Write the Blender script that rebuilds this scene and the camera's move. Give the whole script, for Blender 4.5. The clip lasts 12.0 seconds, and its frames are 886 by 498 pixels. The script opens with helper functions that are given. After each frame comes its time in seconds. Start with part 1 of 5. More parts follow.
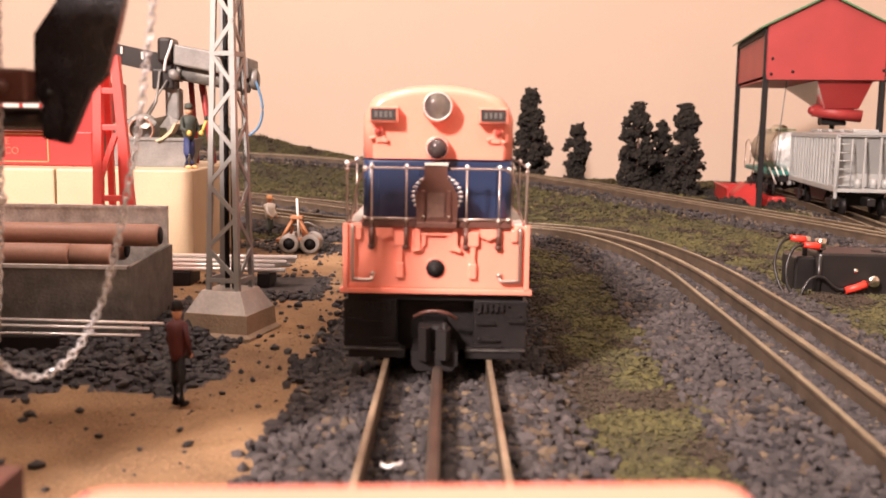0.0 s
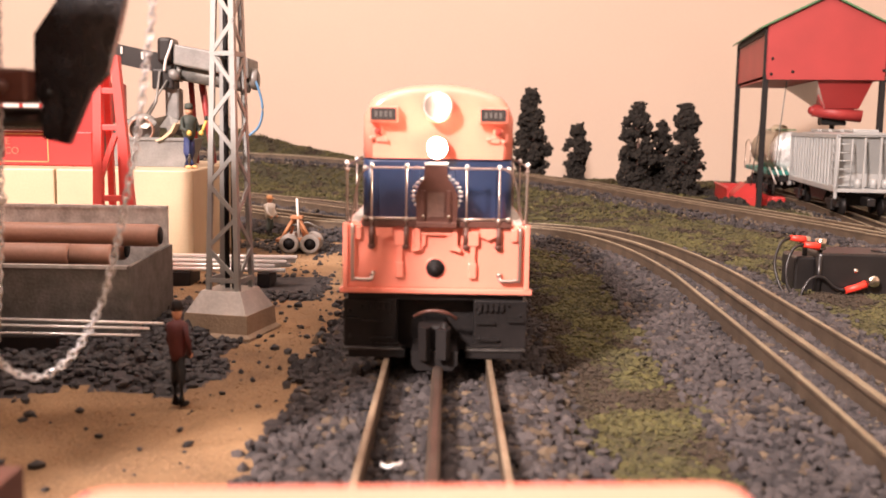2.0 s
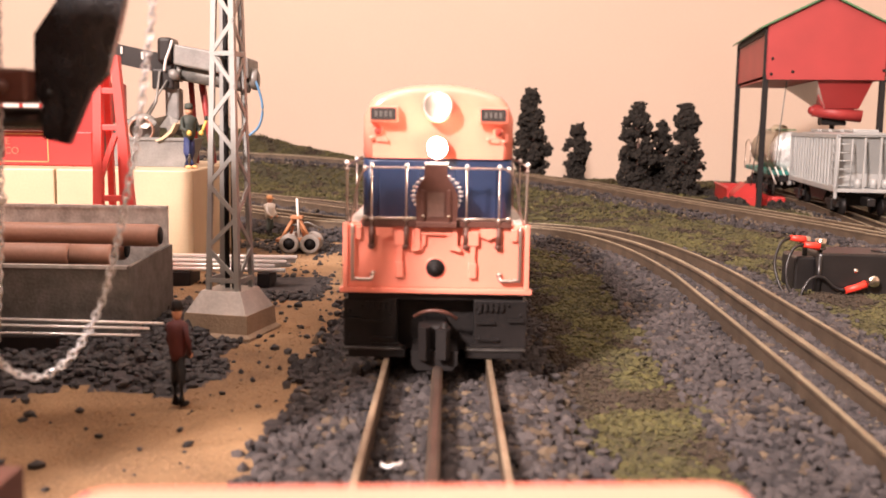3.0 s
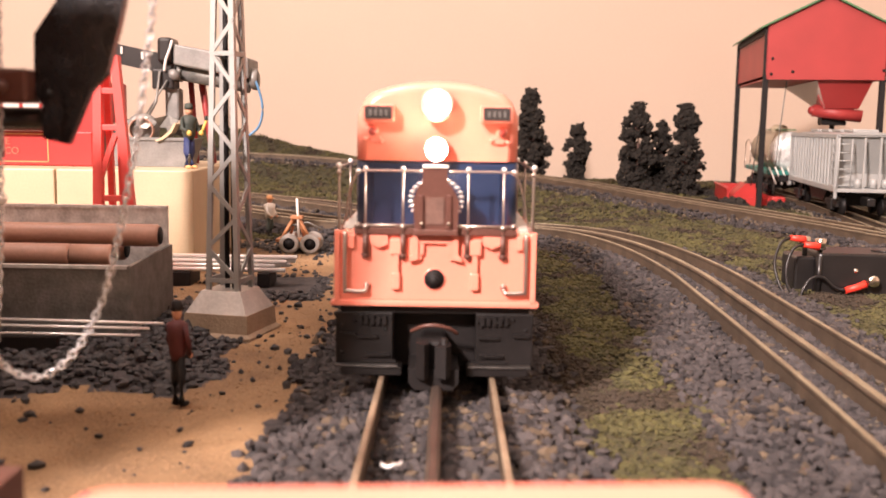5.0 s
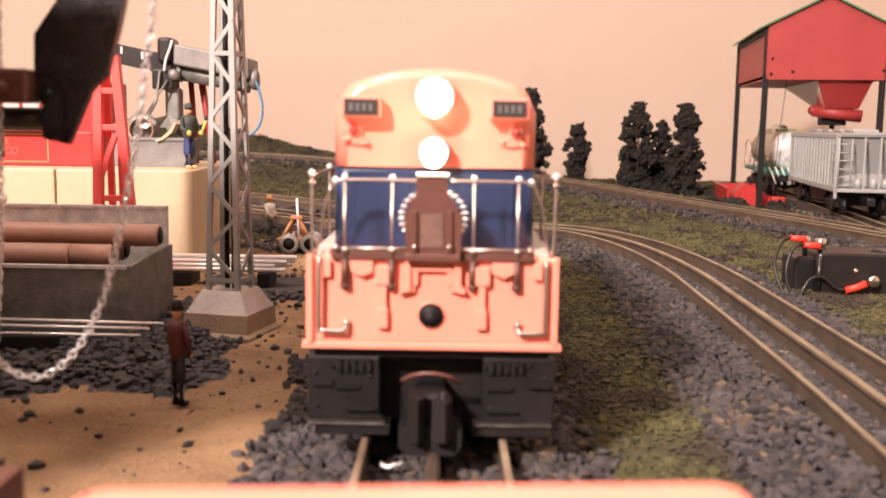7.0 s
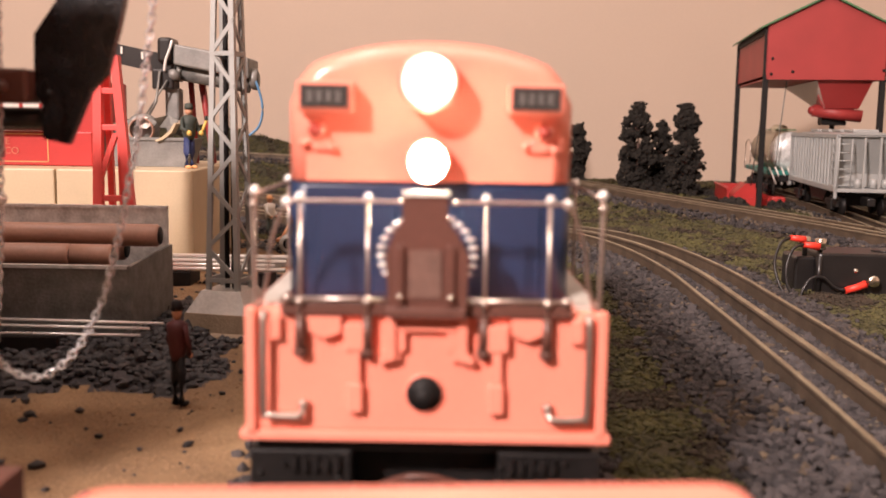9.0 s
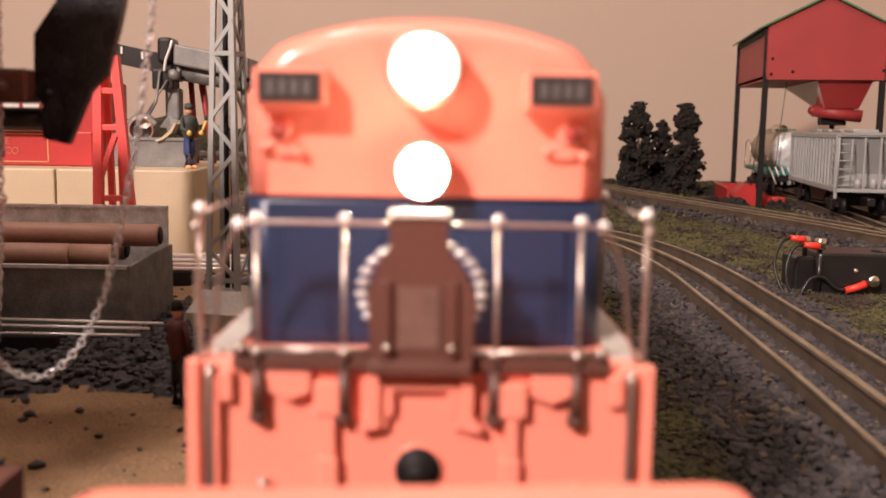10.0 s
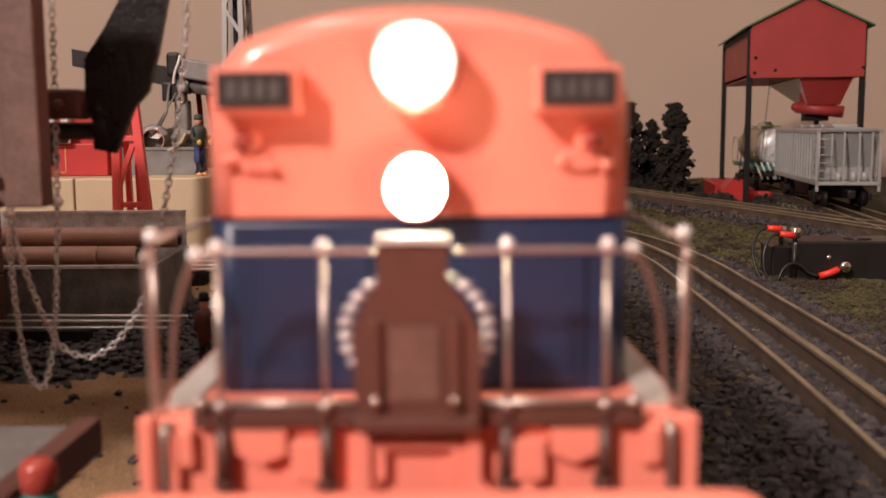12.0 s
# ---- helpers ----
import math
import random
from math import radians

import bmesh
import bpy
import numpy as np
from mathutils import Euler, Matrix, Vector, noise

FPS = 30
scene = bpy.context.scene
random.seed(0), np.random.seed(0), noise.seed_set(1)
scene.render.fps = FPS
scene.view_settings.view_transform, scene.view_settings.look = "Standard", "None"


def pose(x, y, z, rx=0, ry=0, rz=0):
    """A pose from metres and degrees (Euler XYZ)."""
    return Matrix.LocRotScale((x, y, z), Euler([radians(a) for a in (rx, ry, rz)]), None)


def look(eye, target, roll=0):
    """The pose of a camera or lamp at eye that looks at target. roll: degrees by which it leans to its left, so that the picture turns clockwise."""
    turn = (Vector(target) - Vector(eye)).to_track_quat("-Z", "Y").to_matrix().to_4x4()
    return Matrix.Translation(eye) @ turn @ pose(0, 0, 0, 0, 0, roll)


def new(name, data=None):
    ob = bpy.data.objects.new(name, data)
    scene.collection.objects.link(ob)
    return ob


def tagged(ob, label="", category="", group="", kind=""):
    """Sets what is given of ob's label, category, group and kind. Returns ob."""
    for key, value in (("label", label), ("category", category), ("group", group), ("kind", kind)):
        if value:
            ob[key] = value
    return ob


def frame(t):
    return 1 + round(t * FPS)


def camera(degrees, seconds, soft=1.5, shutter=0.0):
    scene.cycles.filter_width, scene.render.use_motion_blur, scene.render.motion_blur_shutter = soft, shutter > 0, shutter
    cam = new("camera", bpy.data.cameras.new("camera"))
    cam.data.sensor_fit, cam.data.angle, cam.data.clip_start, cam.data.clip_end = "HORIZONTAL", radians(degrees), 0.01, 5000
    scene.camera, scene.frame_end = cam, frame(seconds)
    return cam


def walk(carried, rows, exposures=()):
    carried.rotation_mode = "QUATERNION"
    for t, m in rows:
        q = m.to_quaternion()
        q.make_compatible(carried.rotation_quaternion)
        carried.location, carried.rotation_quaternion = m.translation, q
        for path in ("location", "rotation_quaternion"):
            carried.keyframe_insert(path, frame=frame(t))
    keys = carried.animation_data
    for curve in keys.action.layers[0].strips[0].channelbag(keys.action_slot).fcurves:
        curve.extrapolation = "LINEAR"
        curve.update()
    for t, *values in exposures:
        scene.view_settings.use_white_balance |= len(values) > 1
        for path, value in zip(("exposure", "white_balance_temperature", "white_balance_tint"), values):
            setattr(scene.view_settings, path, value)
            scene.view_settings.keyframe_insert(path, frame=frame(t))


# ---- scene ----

# ---------------- camera and its way ----------------
cam = camera(48.27, 12.0, soft=1.7)
cam.data.dof.use_dof = True
cam.data.dof.focus_distance = 0.50
cam.data.dof.aperture_fstop = 28.0


def eye_pose(x, y, z, pitch, yaw, roll):
    """Camera looking along +y; pitch up, yaw to the left, roll leaning left, in degrees."""
    return Matrix.Translation((x, y, z)) @ pose(0, 0, 0, 90 + pitch, 0, yaw) @ pose(0, 0, 0, 0, 0, roll)


RIDE = [
    (0.0, 0.0026, 0.0, 0.0680, -7.165, 0.131, 0.90),
    (10.5, 0.0026, 0.0, 0.0680, -7.165, 0.131, 0.90),
    (10.62, 0.0026, 0.0, 0.0680, -7.165, 0.131, 0.90),
    (10.8, 0.0030, -0.0042, 0.0680, -7.155, 0.205, 0.42),
    (11.0, 0.0033, -0.0090, 0.0680, -7.143, 0.267, 0.126),
    (11.5, 0.0030, -0.0199, 0.0678, -6.98, 0.20, -0.232),
    (12.0, 0.0025, -0.0309, 0.0681, -6.933, 0.0, -0.387),
]
EXPOSURES = [(0.0, 0.42), (3.0, 0.50), (6.5, 0.44), (7.0, 0.36), (9.0, -0.12), (10.0, -0.45), (11.0, -0.84), (12.0, -0.98)]
walk(cam, [(t, eye_pose(*r)) for t, *r in RIDE], EXPOSURES)

# ---------------- room light ----------------
world = bpy.data.worlds.new("room_world")
scene.world = world
world.use_nodes = True
world.node_tree.nodes["Background"].inputs[0].default_value = (1.0, 0.90, 0.80, 1)
world.node_tree.nodes["Background"].inputs[1].default_value = 0.19


def area_lamp(name, where, target, size, power, colour=(1.0, 0.81, 0.75)):
    data = bpy.data.lights.new(name, "AREA")
    data.shape, data.size, data.energy, data.color = "DISK", size, power, colour
    ob = new(name, data)
    ob.matrix_world = look(where, target)
    return ob


area_lamp("ceiling_lamp_main", (-0.35, 0.25, 1.25), (0, 0.5, 0), 0.14, 4.5)
# broad soft fill added to lift the dark tones, no known fixture
area_lamp("fill_light_wide", (0.1, 0.1, 1.42), (0.1, 0.3, 0), 1.1, 8.5)
area_lamp("ceiling_lamp_second", (-0.85, -1.12, 1.06), (0, 0.40, 0), 0.19, 76)


# ---------------- materials ----------------
def mat(name, base, rough=0.5, metal=0.0, vary=0.25, scale=60.0, bump=0.15, fine=900.0, second=None, spec=0.5, coat=0.0, emit=0.0,
        emit_colour=None, island=0.0):
    m = bpy.data.materials.new(name)
    m.use_nodes = True
    n, k = m.node_tree.nodes, m.node_tree.links
    b = n["Principled BSDF"]
    b.inputs["Roughness"].default_value = rough
    b.inputs["Metallic"].default_value = metal
    b.inputs["Specular IOR Level"].default_value = spec
    b.inputs["Coat Weight"].default_value = coat
    tc = n.new("ShaderNodeTexCoord")
    big = n.new("ShaderNodeTexNoise")
    big.inputs["Scale"].default_value, big.inputs["Detail"].default_value = scale, 5
    k.new(tc.outputs["Object"], big.inputs["Vector"])
    small = n.new("ShaderNodeTexNoise")
    small.inputs["Scale"].default_value, small.inputs["Detail"].default_value = fine, 3
    k.new(tc.outputs["Object"], small.inputs["Vector"])
    mix = n.new("ShaderNodeMix")
    mix.data_type = "RGBA"
    dark = second or tuple(c * (1 - vary) for c in base)
    light = base if second else tuple(min(1, c * (1 + vary * 0.6)) for c in base)
    mix.inputs["A"].default_value, mix.inputs["B"].default_value = (*dark, 1), (*light, 1)
    add = n.new("ShaderNodeMath")
    add.operation = "ADD"
    half = n.new("ShaderNodeMath")
    half.operation = "MULTIPLY"
    half.inputs[1].default_value = 0.45
    k.new(small.outputs["Fac"], half.inputs[0])
    k.new(big.outputs["Fac"], add.inputs[0])
    k.new(half.outputs[0], add.inputs[1])
    ramp = n.new("ShaderNodeMapRange")
    ramp.inputs["From Min"].default_value, ramp.inputs["From Max"].default_value = 0.48, 0.96
    k.new(add.outputs[0], ramp.inputs["Value"])
    fac = ramp.outputs["Result"]
    if island:
        geo = n.new("ShaderNodeNewGeometry")
        blend = n.new("ShaderNodeMix")
        blend.inputs["Factor"].default_value = island
        k.new(fac, blend.inputs["A"])
        k.new(geo.outputs["Random Per Island"], blend.inputs["B"])
        fac = blend.outputs["Result"]
    k.new(fac, mix.inputs["Factor"])
    k.new(mix.outputs["Result"], b.inputs["Base Color"])
    if bump:
        bp = n.new("ShaderNodeBump")
        bp.inputs["Strength"].default_value = bump
        bp.inputs["Distance"].default_value = 0.0006
        k.new(small.outputs["Fac"], bp.inputs["Height"])
        k.new(bp.outputs["Normal"], b.inputs["Normal"])
    if emit:
        b.inputs["Emission Strength"].default_value = emit
        b.inputs["Emission Color"].default_value = (*(emit_colour or base), 1)
    return m


ORANGE = mat("orange_plastic", (0.95, 0.305, 0.222), 0.24, vary=0.06, bump=0.03, coat=0.35)
DECKORANGE = mat("matt_orange_deck", (0.95, 0.305, 0.222), 0.55, vary=0.06, bump=0.03, spec=0.3)
BLUE = mat("dark_blue_plastic", (0.013, 0.028, 0.075), 0.36, vary=0.12, bump=0.03)
BLACK = mat("black_plastic", (0.016, 0.014, 0.014), 0.32, vary=0.3, bump=0.05)
HOOKBLACK = mat("worn_black_plastic", (0.014, 0.013, 0.014), 0.26, vary=0.5, scale=250, bump=0.3, spec=0.45)
MATT_BLACK = mat("matt_black", (0.012, 0.010, 0.010), 0.6, vary=0.3, bump=0.1, spec=0.25)
TRUCK = mat("dusty_black_frame", (0.0125, 0.0105, 0.0105), 0.5, vary=0.5, bump=0.15, spec=0.28)
BROWN = mat("brown_plastic", (0.115, 0.047, 0.035), 0.42, vary=0.2, bump=0.05)
DARK_BROWN = mat("dark_brown_wood", (0.15, 0.082, 0.064), 0.55, vary=0.35, scale=120, bump=0.2)
STEEL = mat("bright_steel", (0.75, 0.70, 0.62), 0.22, 1.0, vary=0.12, bump=0.03)
WIRE = mat("nickel_handrail", (0.48, 0.41, 0.37), 0.33, 0.9, vary=0.1, bump=0.02)
CHAIN = mat("silver_chain", (0.78, 0.79, 0.80), 0.22, 0.65, vary=0.15, bump=0.0)
RAIL = mat("rail_steel", (0.35, 0.30, 0.205), 0.42, 0.4, vary=0.35, scale=40, bump=0.1, second=(0.17, 0.135, 0.09))
RAILWORN = mat("dull_rail_steel", (0.46, 0.37, 0.26), 0.42, 0.3, vary=0.35, scale=40, bump=0.1, second=(0.12, 0.085, 0.058))
RAILDARK = mat("blackened_rail", (0.080, 0.058, 0.047), 0.45, 0.3, vary=0.3, scale=80, bump=0.1)
RAILSIDE = mat("rusty_rail_web", (0.105, 0.075, 0.052), 0.6, 0.15, vary=0.45, scale=80, bump=0.2)
TIE = mat("brown_tie", (0.23, 0.185, 0.125), 0.75, vary=0.4, scale=90, bump=0.3)
GREY = mat("grey_painted_steel", (0.38, 0.385, 0.37), 0.42, 0.2, vary=0.12, bump=0.05)
PUMPGREY = mat("dull_grey_casting", (0.22, 0.215, 0.205), 0.45, 0.3, vary=0.25, scale=120, bump=0.12)
ROADBED = mat("tan_roadbed", (0.44, 0.36, 0.25), 0.85, vary=0.4, scale=60, bump=0.4, second=(0.25, 0.20, 0.14))
PLINTH = mat("grey_plinth_paint", (0.57, 0.54, 0.50), 0.42, 0.15, vary=0.25, scale=90, bump=0.15)
GALV = mat("galvanised_sheet", (0.80, 0.81, 0.80), 0.36, 0.2, vary=0.4, scale=160, bump=0.15)
DARKSTEEL = mat("grimy_sheet_steel", (0.22, 0.215, 0.20), 0.5, 0.4, vary=0.45, scale=120, bump=0.3)
COPPER = mat("brown_pipe", (0.44, 0.25, 0.185), 0.5, 0.0, vary=0.2, scale=50, bump=0.08)
RED = mat("red_plastic", (0.45, 0.030, 0.027), 0.42, vary=0.12, bump=0.04)
REDTIN = mat("red_painted_tin", (0.34, 0.036, 0.035), 0.5, vary=0.14, scale=25, bump=0.05)
PINKRED = mat("pale_red_plastic", (0.80, 0.10, 0.09), 0.4, vary=0.08, bump=0.04)
CREAM = mat("cream_block", (0.54, 0.43, 0.285), 0.5, vary=0.1, scale=40, bump=0.08)
GREENROOF = mat("green_tin_roof", (0.07, 0.20, 0.09), 0.4, 0.2, vary=0.3, bump=0.05)
TEAL = mat("teal_paint", (0.04, 0.22, 0.19), 0.4, vary=0.15)
SILVER = mat("silver_grey_plastic", (0.37, 0.38, 0.375), 0.42, 0.1, vary=0.12, bump=0.05)
WHITE = mat("white_paint", (0.78, 0.74, 0.68), 0.45, vary=0.06)
BEIGE = mat("beige_tank_paint", (0.42, 0.35, 0.25), 0.45, vary=0.2)
CHROME = mat("chrome", (0.93, 0.92, 0.90), 0.25, 0.35, vary=0.05, bump=0.0)
SKIN = mat("painted_flesh", (0.62, 0.32, 0.20), 0.6, vary=0.1)
CLOTH_BLUE = mat("navy_paint", (0.03, 0.045, 0.14), 0.65, vary=0.2)
CLOTH_GREEN = mat("dark_green_paint", (0.045, 0.055, 0.045), 0.65, vary=0.3)
CLOTH_RED = mat("dark_red_paint", (0.085, 0.014, 0.014), 0.65, vary=0.2)
LENSRED = mat("marker_lens_red", (0.38, 0.06, 0.045), 0.2, vary=0.1, bump=0.0)
YELLOW = mat("yellow_glove_paint", (0.75, 0.50, 0.12), 0.6, vary=0.15)
STRAW = mat("straw_hat_paint", (0.72, 0.36, 0.15), 0.65, vary=0.2)
ORANGEWOOD = mat("orange_cart_paint", (0.46, 0.20, 0.09), 0.55, vary=0.2)
TYRE = mat("grey_rubber", (0.30, 0.28, 0.26), 0.6, vary=0.2)
WIREBLUE = mat("blue_wire", (0.10, 0.24, 0.42), 0.4, vary=0.1)
REDLUG = mat("red_vinyl_lug", (0.85, 0.05, 0.03), 0.4, vary=0.1)
LIFE = mat("cream_letters", (0.55, 0.16, 0.10), 0.5, vary=0.05)
GLASSDARK = mat("dark_lens", (0.05, 0.045, 0.045), 0.08, vary=0.1, bump=0.0, coat=0.6)
TREAD = mat("worn_black_tread", (0.055, 0.05, 0.047), 0.5, 0.3, vary=0.6, scale=200, bump=0.2)
NUMBER = mat("dim_number_paint", (0.11, 0.105, 0.10), 0.5, vary=0.2)
GLOW = mat("lit_bulb", (1.0, 0.93, 0.80), 0.3, vary=0.02, bump=0.0, emit=150.0, emit_colour=(1.0, 0.84, 0.62))
LENS = mat("clear_lens", (0.07, 0.055, 0.055), 0.2, 0.2, vary=0.3, scale=900, bump=0.0, coat=0.3)
BULB = mat("lit_filament_bulb", (1.0, 0.93, 0.80), 0.3, vary=0.02, bump=0.0, emit=600.0, emit_colour=(1.0, 0.84, 0.66))


def frosted_glass(name):
    """Half-clear lens: lets light through scattered, and reflects the room."""
    m = bpy.data.materials.new(name)
    m.use_nodes = True
    n, k = m.node_tree.nodes, m.node_tree.links
    soft = n.new("ShaderNodeBsdfTranslucent")
    soft.inputs["Color"].default_value = (0.55, 0.53, 0.50, 1)
    shine = n["Principled BSDF"]
    shine.inputs["Base Color"].default_value = (0.07, 0.058, 0.058, 1)
    shine.inputs["Roughness"].default_value = 0.12
    blend = n.new("ShaderNodeMixShader")
    blend.inputs[0].default_value = 0.60
    k.new(soft.outputs[0], blend.inputs[1])
    k.new(shine.outputs[0], blend.inputs[2])
    k.new(blend.outputs[0], n["Material Output"].inputs["Surface"])
    return m


FROST = frosted_glass("frosted_lens")
WALLPAINT = mat("beige_wall_paint", (0.585, 0.465, 0.375), 0.85, vary=0.05, scale=3, bump=0.05, fine=300)
CEILPAINT = mat("white_ceiling_paint", (0.75, 0.70, 0.62), 0.9, vary=0.05, scale=3)
CARPET = mat("brown_carpet", (0.18, 0.13, 0.09), 0.95, vary=0.3, scale=20)
STONE = mat("ballast_stone", (0.090, 0.077, 0.076), 0.9, vary=0.5, scale=45, bump=0.6, fine=3000, second=(0.010, 0.009, 0.011), island=0.60)
TANSTONE = mat("brown_ballast_stone", (0.17, 0.125, 0.082), 0.9, vary=0.5, scale=60, bump=0.6, fine=3000, second=(0.035, 0.024, 0.018), island=0.6)
COAL = mat("coal_lump", (0.035, 0.032, 0.034), 0.6, vary=0.5, scale=300, bump=0.4, fine=2500, island=0.5)
TUFT = mat("green_foam_turf", (0.112, 0.102, 0.034), 0.95, vary=0.5, scale=40, bump=0.3, second=(0.026, 0.022, 0.013), island=0.50)
# brown of dry turf, also used to paint shadow beside the locomotive
DRYSHADETURF = mat("dry_and_shaded_turf", (0.060, 0.042, 0.026), 0.95, vary=0.5, scale=30, bump=0.3, second=(0.022, 0.016, 0.012), island=0.35)
FOLIAGE = mat("dark_foam_foliage", (0.024, 0.019, 0.015), 0.95, vary=0.5, scale=120, bump=0.4, second=(0.012, 0.010, 0.008), island=0.5)
SANDGRAIN = mat("sand_grain", (0.42, 0.27, 0.15), 0.9, vary=0.4, scale=22, island=0.5, second=(0.17, 0.10, 0.055))
DUSTY = mat("sand_dusted_concrete", (0.40, 0.31, 0.22), 0.9, vary=0.3, scale=70, bump=0.5, second=(0.26, 0.19, 0.13))
SAND = mat("sandy_ground", (0.36, 0.225, 0.115), 0.95, vary=0.4, scale=22, bump=1.0, fine=1000, second=(0.14, 0.083, 0.043))
BALLASTBED = mat("ballast_bed", (0.05, 0.045, 0.047), 0.95, vary=0.5, scale=250, bump=0.6)
TURFBED = mat("turf_bed", (0.070, 0.062, 0.024), 0.95, vary=0.4, scale=60, bump=0.8, second=(0.034, 0.024, 0.014))
HILLTURF = mat("hill_turf", (0.060, 0.056, 0.028), 0.95, vary=0.5, scale=50, bump=0.8, second=(0.03, 0.028, 0.015))


# ---------------- mesh kit ----------------
class Kit:
    """Collects vertices, faces and their material slots for one mesh."""

    def __init__(self, *mats):
        self.v, self.f, self.m, self.s, self.mats = [], [], [], [], list(mats)

    def add(self, verts, faces, slot=0, smooth=False, m=None):
        o = len(self.v)
        self.v += [tuple(m @ Vector(p)) for p in verts] if m is not None else [tuple(p) for p in verts]
        self.f += [tuple(i + o for i in f) for f in faces]
        self.m += [slot] * len(faces)
        self.s += [smooth] * len(faces)
        return self

    def box(self, x0, x1, y0, y1, z0, z1, slot=0, bevel=0.0, m=None):
        if not bevel:
            v = [(x, y, z) for z in (z0, z1) for y in (y0, y1) for x in (x0, x1)]
            f = [(0, 2, 3, 1), (4, 5, 7, 6), (0, 1, 5, 4), (1, 3, 7, 5), (3, 2, 6, 7), (2, 0, 4, 6)]
            return self.add(v, f, slot, False, m)
        bm = bmesh.new()
        bmesh.ops.create_cube(bm, size=1)
        for p in bm.verts:
            p.co = Vector(((p.co.x + .5) * (x1 - x0) + x0, (p.co.y + .5) * (y1 - y0) + y0, (p.co.z + .5) * (z1 - z0) + z0))
        bmesh.ops.bevel(bm, geom=bm.edges[:], offset=bevel, segments=2, affect="EDGES", profile=0.5)
        return self.take(bm, slot, False, m)

    def take(self, bm, slot=0, smooth=False, m=None):
        bm.verts.index_update()
        self.add([p.co[:] for p in bm.verts], [[p.index for p in f.verts] for f in bm.faces], slot, smooth, m)
        bm.free()
        return self

    def rod(self, a, b, r, slot=0, n=10, r2=None, caps=True):
        return self.tube([a, b], r, slot, n, caps, r2)

    def tube(self, path, r, slot=0, n=8, caps=True, r2=None):
        path = [Vector(p) for p in path]
        if len(path) > 3 and r2 is None:
            end = path[-1]
            path = [p for p, _ in spline(path, sum((b - a).length for a, b in zip(path, path[1:])) / (5 * len(path)))]
            path[-1] = end
        verts, faces = [], []
        for i, p in enumerate(path):
            d = (path[min(i + 1, len(path) - 1)] - path[max(i - 1, 0)]).normalized()
            side = d.cross(Vector((0, 0, 1)))
            if side.length < 1e-3:
                side = d.cross(Vector((0, 1, 0)))
            side.normalize()
            up = side.cross(d)
            rr = r if r2 is None else r + (r2 - r) * i / (len(path) - 1)
            verts += [p + (side * math.cos(2 * math.pi * k / n) + up * math.sin(2 * math.pi * k / n)) * rr for k in range(n)]
        for i in range(len(path) - 1):
            for k in range(n):
                a, b = i * n + k, i * n + (k + 1) % n
                faces.append((a, b, b + n, a + n))
        self.add(verts, faces, slot, True)
        if caps:
            o = len(self.v) - len(verts)
            self.f += [tuple(o + k for k in reversed(range(n))), tuple(o + (len(path) - 1) * n + k for k in range(n))]
            self.m += [slot] * 2
            self.s += [False] * 2
        return self

    def prism(self, outline, d0, d1, axis="y", slot=0, m=None):
        """A flat outline pushed along an axis; outline holds (x, z) for y, (x, y) for z, (y, z) for x."""
        def put(p, d):
            return {"y": (p[0], d, p[1]), "z": (p[0], p[1], d), "x": (d, p[0], p[1])}[axis]
        n = len(outline)
        v = [put(p, d0) for p in outline] + [put(p, d1) for p in outline]
        f = [tuple(range(n)), tuple(reversed(range(n, 2 * n)))] + [(i, i + n, (i + 1) % n + n, (i + 1) % n) for i in range(n)]
        return self.add(v, f, slot, False, m)

    def lathe(self, profile, slot=0, n=20, m=None, smooth=True, caps=True):
        """profile: (radius, height) from one end to the other, round z."""
        v = [(r * math.cos(2 * math.pi * k / n), r * math.sin(2 * math.pi * k / n), z) for r, z in profile for k in range(n)]
        f = [(i * n + k, i * n + (k + 1) % n, (i + 1) * n + (k + 1) % n, (i + 1) * n + k) for i in range(len(profile) - 1) for k in range(n)]
        if caps:
            f += [tuple(reversed(range(n))), tuple((len(profile) - 1) * n + k for k in range(n))]
        return self.add(v, f, slot, smooth, m)

    def ball(self, c, r, slot=0, squash=(1, 1, 1), sub=2):
        bm = bmesh.new()
        bmesh.ops.create_icosphere(bm, subdivisions=sub, radius=1)
        for p in bm.verts:
            p.co = Vector((p.co.x * r * squash[0] + c[0], p.co.y * r * squash[1] + c[1], p.co.z * r * squash[2] + c[2]))
        return self.take(bm, slot, True)

    def mesh(self, name):
        me = bpy.data.meshes.new(name)
        me.from_pydata(self.v, [], self.f)
        for x in self.mats:
            me.materials.append(x)
        me.polygons.foreach_set("material_index", self.m)
        me.polygons.foreach_set("use_smooth", self.s)
        me.update()
        bm = bmesh.new()
        bm.from_mesh(me)
        bmesh.ops.recalc_face_normals(bm, faces=bm.faces)
        bm.to_mesh(me)
        bm.free()
        return me


def part(name, kit, parent, label=""):
    ob = new(name, kit.mesh(name))
    ob.parent = parent
    if label:
        tagged(ob, label)
    return ob


def thing(name, label, category, m=None, kit=None, group="", kind=""):
    ob = new(name, kit.mesh(name) if kit else None)
    if m is not None:
        ob.matrix_basis = m
    return tagged(ob, label, category, group, kind)


ALONG_Y = pose(0, 0, 0, -90, 0, 0)   # z axis turned to +y
ALONG_X = pose(0, 0, 0, 0, 90, 0)


def at(x, y, z):
    return Matrix.Translation((x, y, z))


def spline(pts, step):
    """A smooth line through points, resampled at even steps: list of (place, heading)."""
    pts = [Vector(p) for p in pts]
    fine = []
    for i in range(len(pts) - 1):
